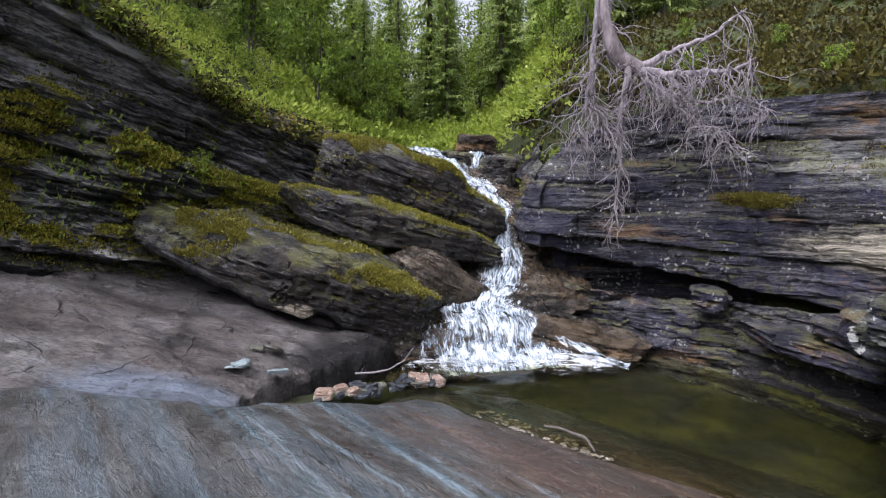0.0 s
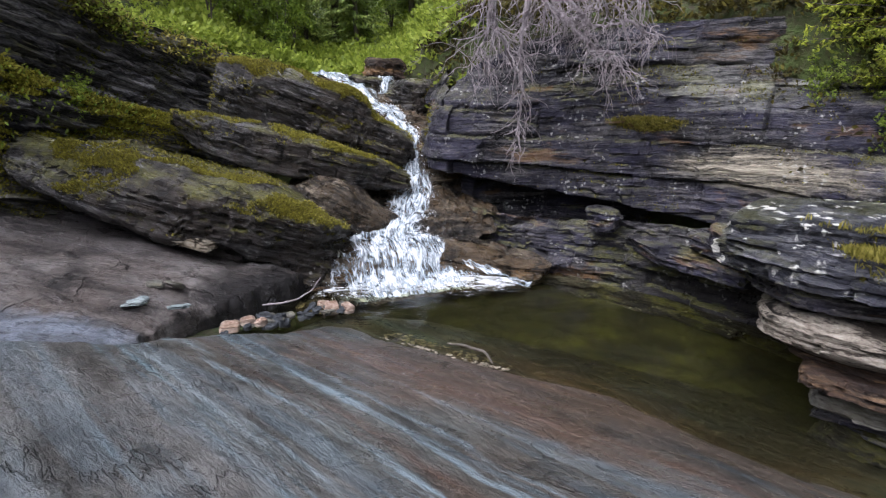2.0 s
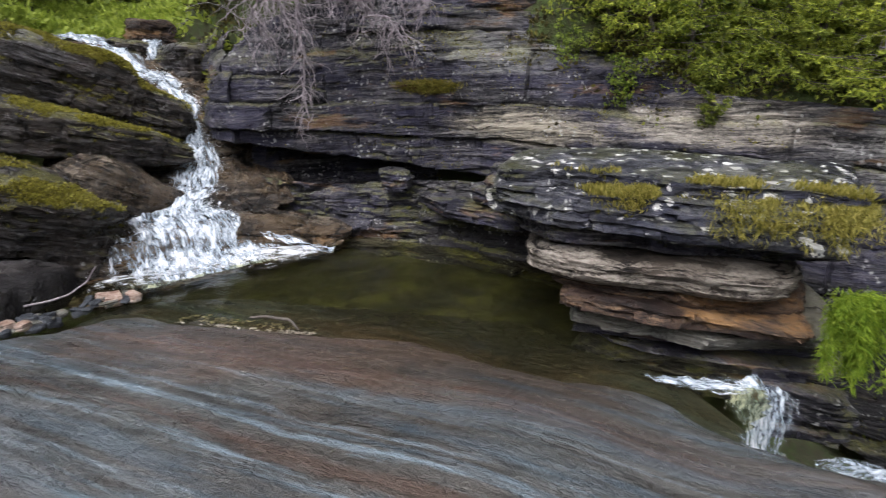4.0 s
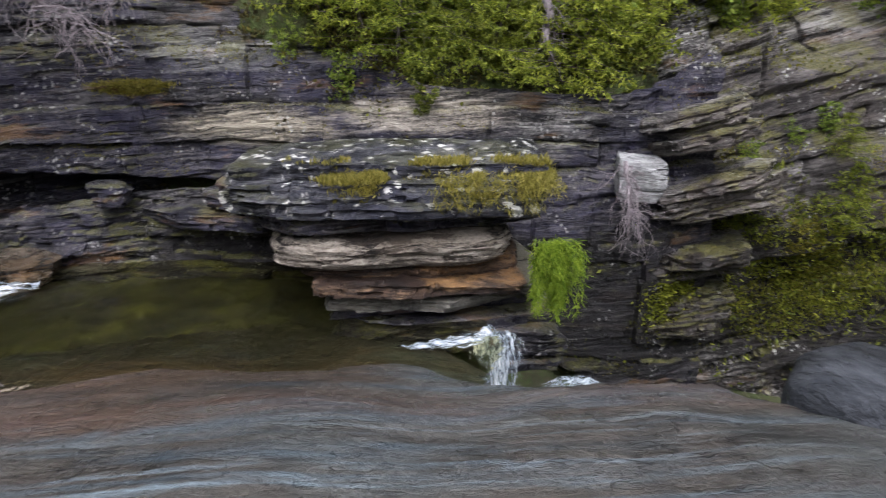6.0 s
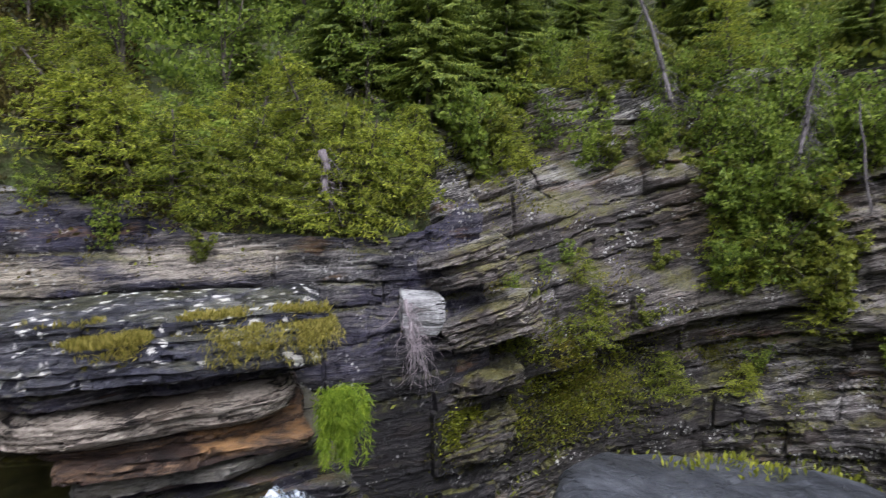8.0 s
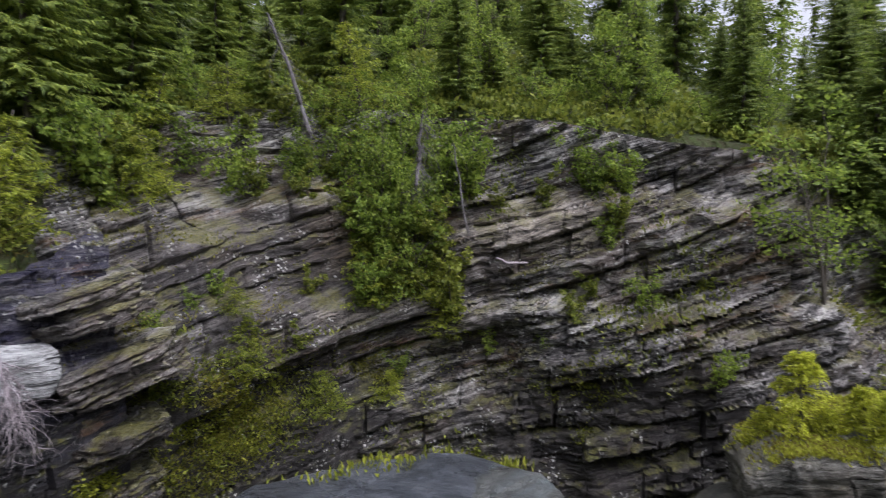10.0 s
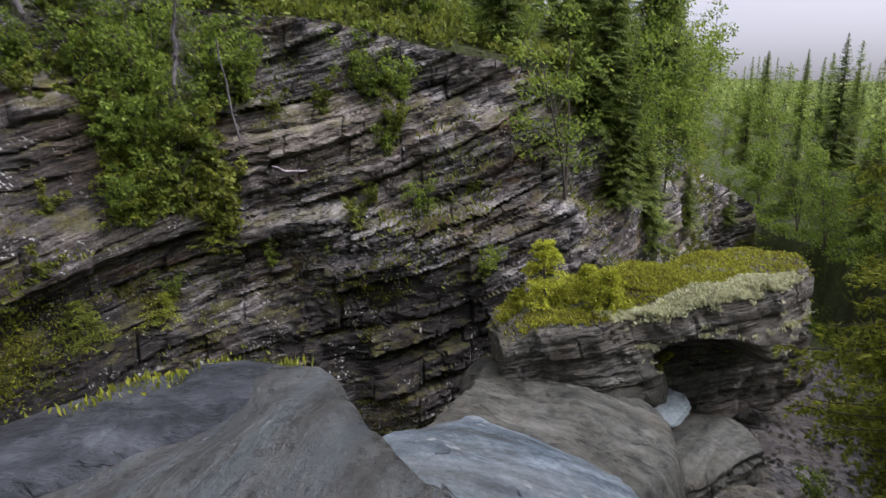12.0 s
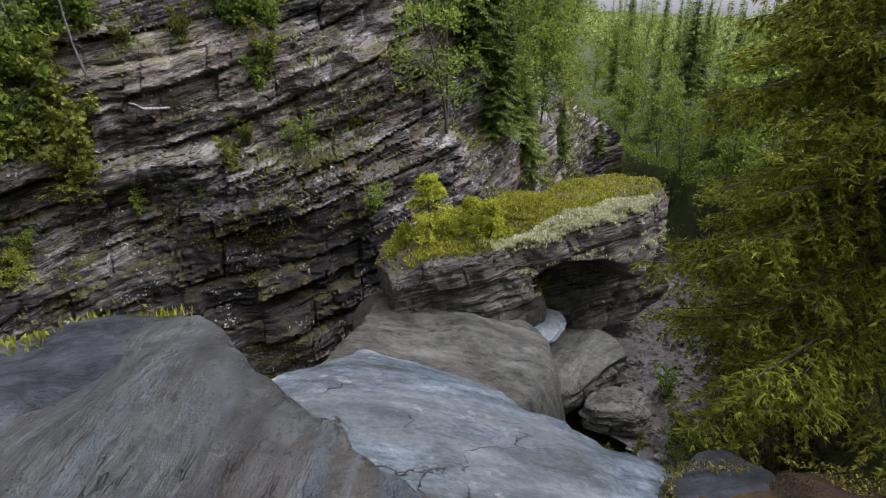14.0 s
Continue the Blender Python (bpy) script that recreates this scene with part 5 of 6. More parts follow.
# ---------------------------------------------------------------- trees
def spruce_meshes(height, seed, width=0.28, dense=1.0, spray=0.2, bare=0.06):
    """Trunk and crown of a spruce: whorls of drooping branches set with flat sprays of needles."""
    rng = np.random.default_rng(seed)
    t = np.linspace(0, 1, 10)
    path = np.stack([0.01 * height * np.sin(3 * t + seed), 0.01 * height * np.cos(2 * t + seed), height * t], -1)
    trunk = stem_mesh(path, 0.014 * height * (1 - t) + 0.008, 8)
    V, T = [], []
    count = 0
    z = bare * height
    while z < height * 0.985:
        k = 1 - z / height
        reach = width * height * (k ** 0.85) + 0.02 * spray
        bit = spray * (0.22 + 0.78 * k ** 0.7)
        for _ in range(int(6 * min(dense, 1.4)) + 1):
            a = rng.uniform(0, 2 * math.pi)
            L = reach * rng.uniform(0.5, 1.12)
            rise = rng.uniform(-0.3, 0.12) + 0.55 * (1 - k) ** 2
            m = max(int(L / (bit * 0.8)), 3)
            u = np.linspace(0.15, 1, m)
            cx, cz = u * L, z + rise * u * L - 0.30 * L * u ** 2 + 0.14 * L * u ** 4
            side, fwd = np.array([-math.sin(a), math.cos(a)]), np.array([math.cos(a), math.sin(a)])
            base = np.stack([fwd[0] * cx, fwd[1] * cx, cz], -1)
            for sgn in (-1, 1):
                w = (bit + 0.5 * L * (1 - u) * u) * rng.uniform(0.6, 1.2, m)
                tip = base + np.stack([(side[0] * sgn * 0.75 + fwd[0] * 0.6) * w, (side[1] * sgn * 0.75 + fwd[1] * 0.6) * w, -0.35 * w + rng.normal(0, 0.2 * bit, m)], -1)
                back = base - np.stack([fwd[0] * bit * 0.5 + 0 * w, fwd[1] * bit * 0.5 + 0 * w, 0 * w], -1)
                midp = (base * 0.4 + tip * 0.6) + np.stack([-fwd[0] * 0.25 * w, -fwd[1] * 0.25 * w, 0.02 + 0 * w], -1)
                V.append(np.stack([back, midp, tip, base], 1).reshape(-1, 3))
                T.append(np.arange(m)[:, None] * 4 + np.array([[0, 1, 3]]) + count)
                T.append(np.arange(m)[:, None] * 4 + np.array([[1, 2, 3]]) + count)
                count += 4 * m
            w = (bit * 0.7 + 0.12 * L * (1 - u)) * rng.uniform(0.5, 1.2, m)
            low = base + np.stack([fwd[0] * 0.35 * w, fwd[1] * 0.35 * w, -0.95 * w], -1) + rng.normal(0, 0.15 * bit, (m, 3))
            flank = np.stack([side[0] * 0.32 * w + 0 * w, side[1] * 0.32 * w, -0.3 * w], -1)
            V.append(np.stack([base, base + flank, low, base - flank * np.array([1, 1, -1])], 1).reshape(-1, 3))
            T.append(np.arange(m)[:, None] * 4 + np.array([[0, 1, 2]]) + count)
            T.append(np.arange(m)[:, None] * 4 + np.array([[0, 2, 3]]) + count)
            count += 4 * m
        z += height * 0.028 / dense * rng.uniform(0.7, 1.3) * (0.45 + 0.75 * k)
    return trunk, (np.vstack(V), np.vstack(T))


def stem_mesh(path, radii, n=6):
    path = np.array(path, float)
    d = np.gradient(path, axis=0)
    d /= np.linalg.norm(d, axis=1, keepdims=True) + 1e-9
    ref = np.where(np.abs(d[:, 2:3]) > 0.9, np.array([[1.0, 0, 0]]), np.array([[0, 0, 1.0]]))
    a = np.cross(d, ref)
    a /= np.linalg.norm(a, axis=1, keepdims=True) + 1e-9
    b = np.cross(d, a)
    t = np.linspace(0, 2 * math.pi, n, endpoint=False)
    p = path[:, None] + np.asarray(radii)[:, None, None] * (a[:, None] * np.cos(t)[:, None] + b[:, None] * np.sin(t)[:, None])
    m = len(path)
    ring = np.arange(m - 1) * n
    f = np.vstack([grid_faces(m, n), np.stack([ring + n - 1, ring + 2 * n - 1, ring + n, ring], -1)])
    return p.reshape(-1, 3), f


def joined(pieces):
    V, Fs, c = [], [], 0
    for v, f in pieces:
        V.append(v)
        Fs.append(f + c)
        c += len(v)
    return np.vstack(V), np.vstack(Fs)


def spruce(height, seed, mat=None, width=0.28, dense=1.0, spray=0.2, bare=0.06, label="dark green spruce on the forested slope", group="spruce trees"):
    tr, cr = spruce_meshes(height, seed, width, dense, spray, bare)
    ob = empty("spruce_tree", 0, 0, -50, label=label, category="tree", group=group)
    link_mesh("trunk", *tr, BARK, ob)
    link_mesh("crown", *cr, mat or SPRUCE, ob, flat=True)
    return ob


def needled_spruce(height, seed, mat, width, label, gap=0.04, tuft=0.035, needles=6, needle=(0.05, 0.006), limbs_each=6, group="", lift=0.0, bare=0.05, droop=0.28):
    """A spruce seen close: limbs, twigs and tufts of needles."""
    rng = np.random.default_rng(seed)
    ob = empty("spruce_tree", 0, 0, 0, label=label, category="tree", group=group)
    t = np.linspace(0, 1, 14)
    link_mesh("trunk", *stem_mesh(np.stack([0.03 * np.sin(5 * t), 0.03 * np.cos(4 * t), height * t], -1), 0.016 * height * (1 - t) + 0.01, 10), BARK, ob)
    limbs, C, D = [], [], []
    z = bare * height
    while z < height * 0.97:
        k = 1 - z / height
        for _ in range(limbs_each):
            a = rng.uniform(0, 2 * math.pi)
            L = (width * height * k ** 0.8 + 0.08) * rng.uniform(0.6, 1.1)
            u = np.linspace(0, 1, 9)
            rise = rng.uniform(-0.25, 0.1) + lift
            fwd, side = np.array([math.cos(a), math.sin(a), 0]), np.array([-math.sin(a), math.cos(a), 0])
            path = fwd * (u * L)[:, None] + np.array([0, 0, 1.0]) * (z + rise * u * L - 0.32 * L * u ** 2 + 0.16 * L * u ** 4)[:, None] + side * (0.05 * L * np.sin(3 * u + a))[:, None]
            limbs.append(stem_mesh(path, 0.006 * L * (1 - 0.8 * u) + 0.002, 5))
            for f in np.arange(0.2, 1.0, gap / max(L, 0.3)):
                p0 = np.array([np.interp(f, u, path[:, i]) for i in range(3)])
                sgn = rng.choice((-1, 1))
                w = (min(0.10, 0.02 + 0.025 * height) + 0.42 * L * (1 - f) * f * 1.5) * rng.uniform(0.5, 1.2)
                d = side * sgn * 0.75 + fwd * 0.6 + np.array([0, 0, -droop + rng.uniform(-0.28, 0.28)])
                d /= np.linalg.norm(d)
                m = max(int(w / tuft), 3)
                q = np.linspace(0.1, 1, m)[:, None]
                C.append(p0 + d * q * w + np.array([0, 0, -0.18]) * (q ** 2) * w)
                D.append(np.repeat(d[None], m, 0))
        z += min(0.17, 0.09 * height) * rng.uniform(0.6, 1.2) * (0.5 + 0.6 * k)
    link_mesh("branch_frame", *joined(limbs), BARK, ob)
    c, d = np.vstack(C), np.vstack(D)
    c = c + rng.normal(0, 0.008, c.shape)
    V, T = [], []
    for j in range(needles):
        m = len(c)
        e = d * rng.uniform(0.5, 1.0, (m, 1)) + rng.normal(0, 0.45, (m, 3)) + np.array([0, 0, -0.05])
        e /= np.linalg.norm(e, axis=1, keepdims=True)
        b = np.cross(e, rng.normal(size=(m, 3)))
        b /= np.linalg.norm(b, axis=1, keepdims=True) + 1e-9
        L = needle[0] * rng.uniform(0.6, 1.3, (m, 1))
        V.append(np.stack([c - b * needle[1], c + b * needle[1], c + e * L], 1).reshape(-1, 3))
        T.append(np.arange(m)[:, None] * 3 + np.array([[0, 1, 2]]) + 3 * m * j)
    link_mesh("crown", np.vstack(V), np.vstack(T), mat, ob, flat=True)
    return ob


def leafy_mesh(blobs, count, size, seed):
    """Small leaves scattered through ellipsoids (x, y, z, rx, ry, rz), in clumps."""
    rng = np.random.default_rng(seed)
    blobs = np.array(blobs, float)
    vol = (blobs[:, 3] * blobs[:, 4] * blobs[:, 5]) ** 0.67
    which = rng.choice(len(blobs), count, p=vol / vol.sum())
    d = rng.normal(size=(count, 3))
    d /= np.linalg.norm(d, axis=1, keepdims=True)
    c = blobs[which, :3] + d * blobs[which, 3:] * rng.uniform(0.35, 1.08, (count, 1)) ** 0.6
    keep = fbm(c * 1.2 / max(blobs[:, 3].mean(), 0.1), 3, seed) > -0.35
    c, d = c[keep], d[keep]
    m = len(c)
    a = rng.normal(size=(m, 3)) + d * 0.8
    a /= np.linalg.norm(a, axis=1, keepdims=True)
    b = np.cross(a, rng.normal(size=(m, 3)))
    b /= np.linalg.norm(b, axis=1, keepdims=True)
    s = size * rng.uniform(0.5, 1.3, (m, 1))
    V = np.stack([c - a * s, c + b * s * 0.55, c + a * s, c - b * s * 0.55], 1).reshape(-1, 3)
    return V, np.arange(m)[:, None] * 4 + np.array([[0, 1, 2, 3]])


def leafy(name, height, spread, seed, leaves, size, mat, label, category, group, stems=(2, 4)):
    """A birch or shrub: leaning stems, side twigs and clumps of leaves."""
    rng = np.random.default_rng(seed)
    ob = empty(name, 0, 0, -50, label=label, category=category, group=group)
    wood, blobs = [], []
    for _ in range(rng.integers(*stems)):
        a, lean = rng.uniform(0, 2 * math.pi), rng.uniform(0.3, 1.0) * spread
        t = np.linspace(0, 1, 9)
        h = height * rng.uniform(0.7, 1)
        path = np.stack([lean * h * t ** 1.4 * math.cos(a), lean * h * t ** 1.4 * math.sin(a), h * t], -1) + np.cumsum(rng.normal(0, 0.012 * height, (9, 3)), 0) * t[:, None]
        wood.append(stem_mesh(path, 0.008 * height * (1 - 0.85 * t) + 0.002))
        for i in range(2, 9):
            for _ in range(2):
                r = height * rng.uniform(0.06, 0.12)
                off = rng.normal(0, 0.11 * height, 3) * (1.2 - 0.6 * t[i])
                blobs.append((*(path[i] + off), r, r, r * 0.7))
                wood.append(stem_mesh([path[i] - [0, 0, 0.04 * h], path[i] + off * 0.5, path[i] + off], [0.003 * height, 0.002 * height, 0.001 * height], 4))
    link_mesh("stem", *joined(wood), BARK, ob)
    link_mesh("crown", *leafy_mesh(blobs, leaves, size, seed), mat, ob, flat=True)
    return ob


def bury(ob):
    for o in (*ob.children_recursive, ob):
        bpy.data.objects.remove(o)


def plant(protos, spots, seed, low=0.75, high=1.25, tip=0.0):
    rng = np.random.default_rng(seed)
    for x, y, z in spots:
        k = rng.uniform(low, high)
        c = copy_thing(protos[rng.integers(len(protos))], pose(x, y, z - 0.05, rng.uniform(-tip, tip), rng.uniform(-tip, tip), rng.uniform(0, 360)))
        c.scale = (k, k, k * rng.uniform(0.9, 1.15))


def height_at(x, y):
    return float(ground_height(np.array([x]), np.array([y]))[0])


def spots_on_bank(n, az0, az1, d0, d1, seed, apart=1.0):
    """Places on the slope behind the bank's lip."""
    rng = np.random.default_rng(seed)
    got = []
    for _ in range(n * 12):
        az, d = rng.uniform(az0, az1), d0 + (d1 - d0) * rng.random() ** 1.4
        r = np.interp(az, BANK[:, 0], BANK[:, 1]) + d
        x, y = EYE_X + r * math.sin(radians(az)), EYE_Y + r * math.cos(radians(az))
        if all((x - a) ** 2 + (y - b) ** 2 > apart ** 2 for a, b, _ in got):
            got.append((x, y, height_at(x, y)))
        if len(got) >= n:
            break
    return got


def woods(name, az0, az1, d0, d1, count, mat, label, seed, low=0.5, high=1.15):
    """Far trees too many to count, as one sheet of crowns."""
    rng = np.random.default_rng(seed)
    kinds = [spruce_meshes(9.0, 300 + k, 0.17 + 0.03 * k, 0.8, 0.42, 0.03)[1] for k in range(3)]
    V, T, n = [], [], 0
    for _ in range(count):
        az = rng.uniform(az0, az1)
        r = np.interp(az, BANK[:, 0], BANK[:, 1]) + d0 + (d1 - d0) * rng.random()
        x, y = EYE_X + r * math.sin(radians(az)), EYE_Y + r * math.cos(radians(az))
        v, f = kinds[rng.integers(3)]
        a, k = rng.uniform(0, 6.3), rng.uniform(low, high)
        turn = np.array([(math.cos(a), math.sin(a), 0), (-math.sin(a), math.cos(a), 0), (0, 0, 1)])
        V.append(v @ turn * k + np.array([x, y, height_at(x, y) - 0.3]))
        T.append(f + n)
        n += len(v)
    return tagged(link_mesh(name, np.vstack(V), np.vstack(T), mat, flat=True), label, "woods", kind="stuff")


def cover(name, az0, az1, d0, d1, count, size, mat, label, seed):
    """A thick cover of leaves over the slope, in clumps."""
    rng = np.random.default_rng(seed)
    clumps = count // 40
    az = rng.uniform(az0, az1, clumps)
    r = np.interp(az, BANK[:, 0], BANK[:, 1]) + d0 + (d1 - d0) * rng.uniform(0, 1, clumps) ** 1.4
    x, y = EYE_X + r * np.sin(np.radians(az)), EYE_Y + r * np.cos(np.radians(az))
    rad = size * rng.uniform(2.0, 5.5, clumps)
    d = rng.normal(size=(clumps, 40, 3))
    d[..., 2] = np.abs(d[..., 2])
    d /= np.linalg.norm(d, axis=-1, keepdims=True)
    c = np.stack([x, y, ground_height(x, y)], -1)[:, None] + d * rad[:, None, None] * rng.uniform(0.6, 1.1, (clumps, 40, 1)) * np.array([1.2, 1.2, 0.75])
    return blades(name, c.reshape(-1, 3), d.reshape(-1, 3), mat, size * 1.6, size * 0.9, rng, 0.7, label, "plants", None, 0.2)


cover("scrub", -60, -11, -0.3, 6, 64000, 0.045, BRIGHT, "bright green scrub and moss above the cliff", 1)
cover("scrub", -16, 10, 0.2, 24, 70000, 0.085, BRIGHT, "bright green undergrowth along the upper stream", 2)
cover("scrub", 8, 46, -0.3, 5, 42000, 0.06, HEATH, "olive and brown heath on the bank over the wall", 3)
cover("heath", 6, 16, -0.7, 1.0, 16000, 0.045, HEATH, "dark olive heath mound behind the dead tree", 10)
cover("scrub", 38, 82, 4, 24, 40000, 0.10, BIRCH, "green undergrowth on the hillside", 11)
cover("heath", 35, 49, -0.5, 1.8, 22000, 0.035, HEATH, "dark heath over the edge of the wall", 13)
cover("heath", 40, 73, -0.1, 1.4, 26000, 0.03, HEATH, "low olive heath on the steep bank", 12)
cover("scrub", 40, 73, 0.0, 4, 30000, 0.05, SCRUB, "yellow-green scrub on the steep bank", 4)
cover("scrub", 80, 153, 0.0, 6, 46000, 0.085, SCRUB, "green scrub along the top of the gorge wall", 5)
cover("scrub", 148, 175, -1, 14, 60000, 0.05, BIRCH, "green undergrowth beside the gorge", 6)

cover("far_woods", 146, 176, 30, 140, 50000, 0.28, SPRUCE_HAZED, "green woods on the far hillside", 7)
cover("far_woods", -30, 20, 34, 110, 40000, 0.3, SPRUCE_HAZED, "green woods far up the valley", 8)
cover("scrub", 166, 180, -2.6, 3, 14000, 0.035, HEATH, "brown and olive plants on the ground beside the spruce", 9)
SPRUCES = [spruce(8.0, 1, width=0.25, spray=0.15, dense=1.4), spruce(6.5, 2, width=0.25, spray=0.14, dense=1.4), spruce(9.5, 3, width=0.20, spray=0.17, dense=1.4), spruce(5.0, 4, width=0.32, spray=0.13, dense=1.4)]
FAR_SPRUCES = [spruce(10.0, 5, SPRUCE_HAZED, width=0.19, dense=1.3, spray=0.25), spruce(12.0, 6, SPRUCE_HAZED, width=0.16, dense=1.3, spray=0.27, bare=0.05), spruce(11.0, 7, SPRUCE_HAZED, width=0.18, dense=1.2, spray=0.26, bare=0.1)]
YOUNG = [needled_spruce(h_, 60 + i_, SPRUCE_LIGHT, w_, "young yellow-green spruce growing on the rock", 0.045, 0.045, 4, (0.055, 0.010), 6, "young spruces", 0.16) for i_, (h_, w_) in enumerate(((1.2, 0.52), (0.75, 0.6)))]
BUSHY = [needled_spruce(h_, 40 + i_, SPRUCE_BUSH, w_, "bushy olive-green spruce on the steep bank", 0.06, 0.05, 4, (0.06, 0.011), 5, "bushy spruces", 0.3) for i_, (h_, w_) in enumerate(((1.3, 0.7), (0.9, 0.95), (1.7, 0.55)))]
BIRCHES = [leafy("birch_tree", h_, 0.25, i_, 3600, 0.06, BIRCH, "leafy green birch on the slope", "tree", "birch trees") for i_, h_ in enumerate((4.0, 3.2, 4.8))]
SHRUBS = [leafy("shrub", h_, 0.7, 20 + i_, 1500, 0.035, m_, l_, "shrub", "shrubs", (4, 7))
          for i_, (h_, m_, l_) in enumerate(((1.1, BIRCH, "leafy green shrub growing from the bank"), (0.8, SCRUB, "low yellow-green shrub on the bank"), (0.9, BIRCH, "leafy green shrub growing from the bank")))]
plant(FAR_SPRUCES, spots_on_bank(92, -28, 22, 5, 34, 1, 1.3), 1, 0.4, 0.85)
woods("far_woods", -30, 24, 30, 80, 110, SPRUCE_HAZED, "dense green spruce wood far up the valley", 81)
woods("far_woods", 142, 178, 26, 90, 90, SPRUCE_HAZED, "dense green spruce wood beyond the gorge", 82, 0.3, 0.7)
woods("far_woods", 40, 142, 14, 34, 120, SPRUCE, "dense dark spruce wood on the hillside", 83)
plant(SPRUCES, spots_on_bank(10, -60, -14, 5, 24, 11, 1.9), 11, 0.6, 1.0)
plant(SPRUCES, spots_on_bank(8, 10, 60, 6, 25, 12, 1.8), 12, 0.8, 1.3)
plant(SPRUCES, spots_on_bank(24, 34, 76, 4, 24, 17, 1.5), 17, 0.5, 0.9)
plant(BIRCHES, spots_on_bank(16, 34, 76, 3, 12, 18, 1.2), 18, 0.5, 0.8)
plant(SPRUCES, spots_on_bank(70, 64, 152, 0.7, 16, 2, 1.1), 2, 0.35, 0.95)
plant(SPRUCES, spots_on_bank(14, 150, 172, 2.0, 26, 3, 1.6), 3, 0.3, 0.5)
plant(SPRUCES, spots_on_bank(14, 148, 172, 12, 55, 16, 2.0), 16, 0.35, 0.65)
plant(BIRCHES, spots_on_bank(26, 150, 172, 0.5, 16, 13, 1.2), 13, 0.5, 0.9)
plant(BIRCHES, spots_on_bank(12, -45, -12, 1.2, 9, 4, 1.3), 4, 0.5, 0.9)
plant(BIRCHES, spots_on_bank(20, -12, 20, 3, 18, 14, 1.2), 14, 0.6, 1.1)
plant(BIRCHES, spots_on_bank(8, 70, 153, 0.8, 6, 5, 1.0), 5, 0.45, 0.7)
plant(SHRUBS, spots_on_bank(12, -60, -12, 0.6, 4, 6, 0.6), 6, 0.4, 0.7)
plant(SHRUBS, spots_on_bank(11, 10, 44, 0.6, 4, 7, 0.7), 7, 0.4, 0.8)
plant(SHRUBS, spots_on_bank(12, 44, 71, 0.5, 3.0, 8, 0.6), 8, 0.7, 1.1)
plant(SHRUBS, spots_on_bank(36, 84, 153, 0.3, 2, 9, 0.6), 9, 0.6, 1.1)
plant(BUSHY, spots_on_bank(40, 42, 71, 0.38, 1.8, 10, 0.4), 10, 0.7, 1.2, 30)
plant(SHRUBS[1:2], spots_on_bank(14, 42, 71, 0.42, 1.3, 15, 0.4), 15, 0.7, 1.2, 20)


def on_wall(grid, count, az, z, seed, lean=0.25):
    """Places on a wall's face within spans of bearing and height, on the parts that face up most."""
    rng = np.random.default_rng(seed)
    n = -normals(grid)
    b = np.degrees(np.arctan2(grid[..., 0], grid[..., 1]))
    w = ((b > az[0]) & (b < az[1]) & (grid[..., 2] > z[0]) & (grid[..., 2] < z[1])) * (0.02 + np.clip(n[..., 2], 0, 1))
    return pick(grid, n, count, rng, w)[0]


plant(BIRCHES, on_wall(GORGE, 9, (103, 112), (1.2, 3.4), 1), 21, 0.4, 0.65, 12)
plant(SHRUBS, on_wall(GORGE, 34, (101, 113), (0.7, 3.6), 2), 22, 0.8, 1.5, 20)
plant(SHRUBS, on_wall(GORGE, 30, (80, 101), (3.0, 5.0), 12), 33, 0.7, 1.4, 20)
plant(BUSHY, on_wall(GORGE, 10, (82, 104), (3.0, 5.0), 13), 34, 0.7, 1.2, 20)
plant(BUSHY, on_wall(GORGE, 5, (103, 112), (1.0, 3.0), 14), 35, 0.6, 1.0, 20)
plant(SHRUBS, on_wall(GORGE, 8, (118, 128), (2.2, 3.6), 3), 23, 0.6, 1.2, 20)
plant(SHRUBS, on_wall(GORGE, 26, (80, 150), (-0.5, 4.0), 4), 24, 0.3, 0.8, 25)
plant(BUSHY, on_wall(GORGE, 6, (84, 112), (-1.0, 1.2), 5), 25, 0.4, 0.7, 14)
plant(BIRCHES, on_wall(GORGE, 10, (142, 156), (1.0, 3.6), 6), 26, 0.4, 0.8, 8)
plant(SPRUCES[1:2] + SPRUCES[3:], on_wall(GORGE, 10, (143, 156), (-1.0, 3.2), 7), 27, 0.3, 0.6, 5)
plant(SHRUBS, on_wall(SHELF, 2, (-23, -20), (1.6, 2.8), 8), 28, 0.3, 0.4, 15)
plant(SHRUBS, on_wall(RIGHT, 6, (40, 75), (1.5, 3.0), 9), 29, 0.4, 0.8, 20)
# the young spruces on the mossy block, and bushes beside the gorge
plant(YOUNG[:1], [(5.45, -6.85, 0.0)], 30, 0.85, 0.9)
plant(YOUNG[1:], [(5.0, -7.3, 0.2), (5.2, -7.0, 0.15), (5.75, -6.65, -0.1), (4.75, -7.45, 0.22), (4.6, -7.2, 0.25)], 31, 0.45, 0.75)
plant(SHRUBS, [(2.2, -8.4, -2.1), (1.6, -7.4, -2.0), (2.9, -11.5, -2.1), (2.4, -12.5, -2.1), (1.2, -5.3, -0.9), (1.6, -5.2, -1.0)], 32, 0.5, 0.9)
NEAR_SPRUCE = needled_spruce(8.5, 9, SPRUCE_NEAR, 0.25, "large dark spruce with drooping branches beside the rock", 0.042, 0.036, 6, (0.058, 0.010), 8, bare=0.19, droop=0.5)
NEAR_SPRUCE.matrix_basis = pose(0.2, -6.2, -1.3)
for proto in SPRUCES + FAR_SPRUCES + YOUNG + BUSHY + BIRCHES + SHRUBS:
    bury(proto)


# ---------------------------------------------------------------- the dead tree whose roots hang over the wall
def spot(az, r, z):
    return np.array([r * math.sin(radians(az)), r * math.cos(radians(az)), z])


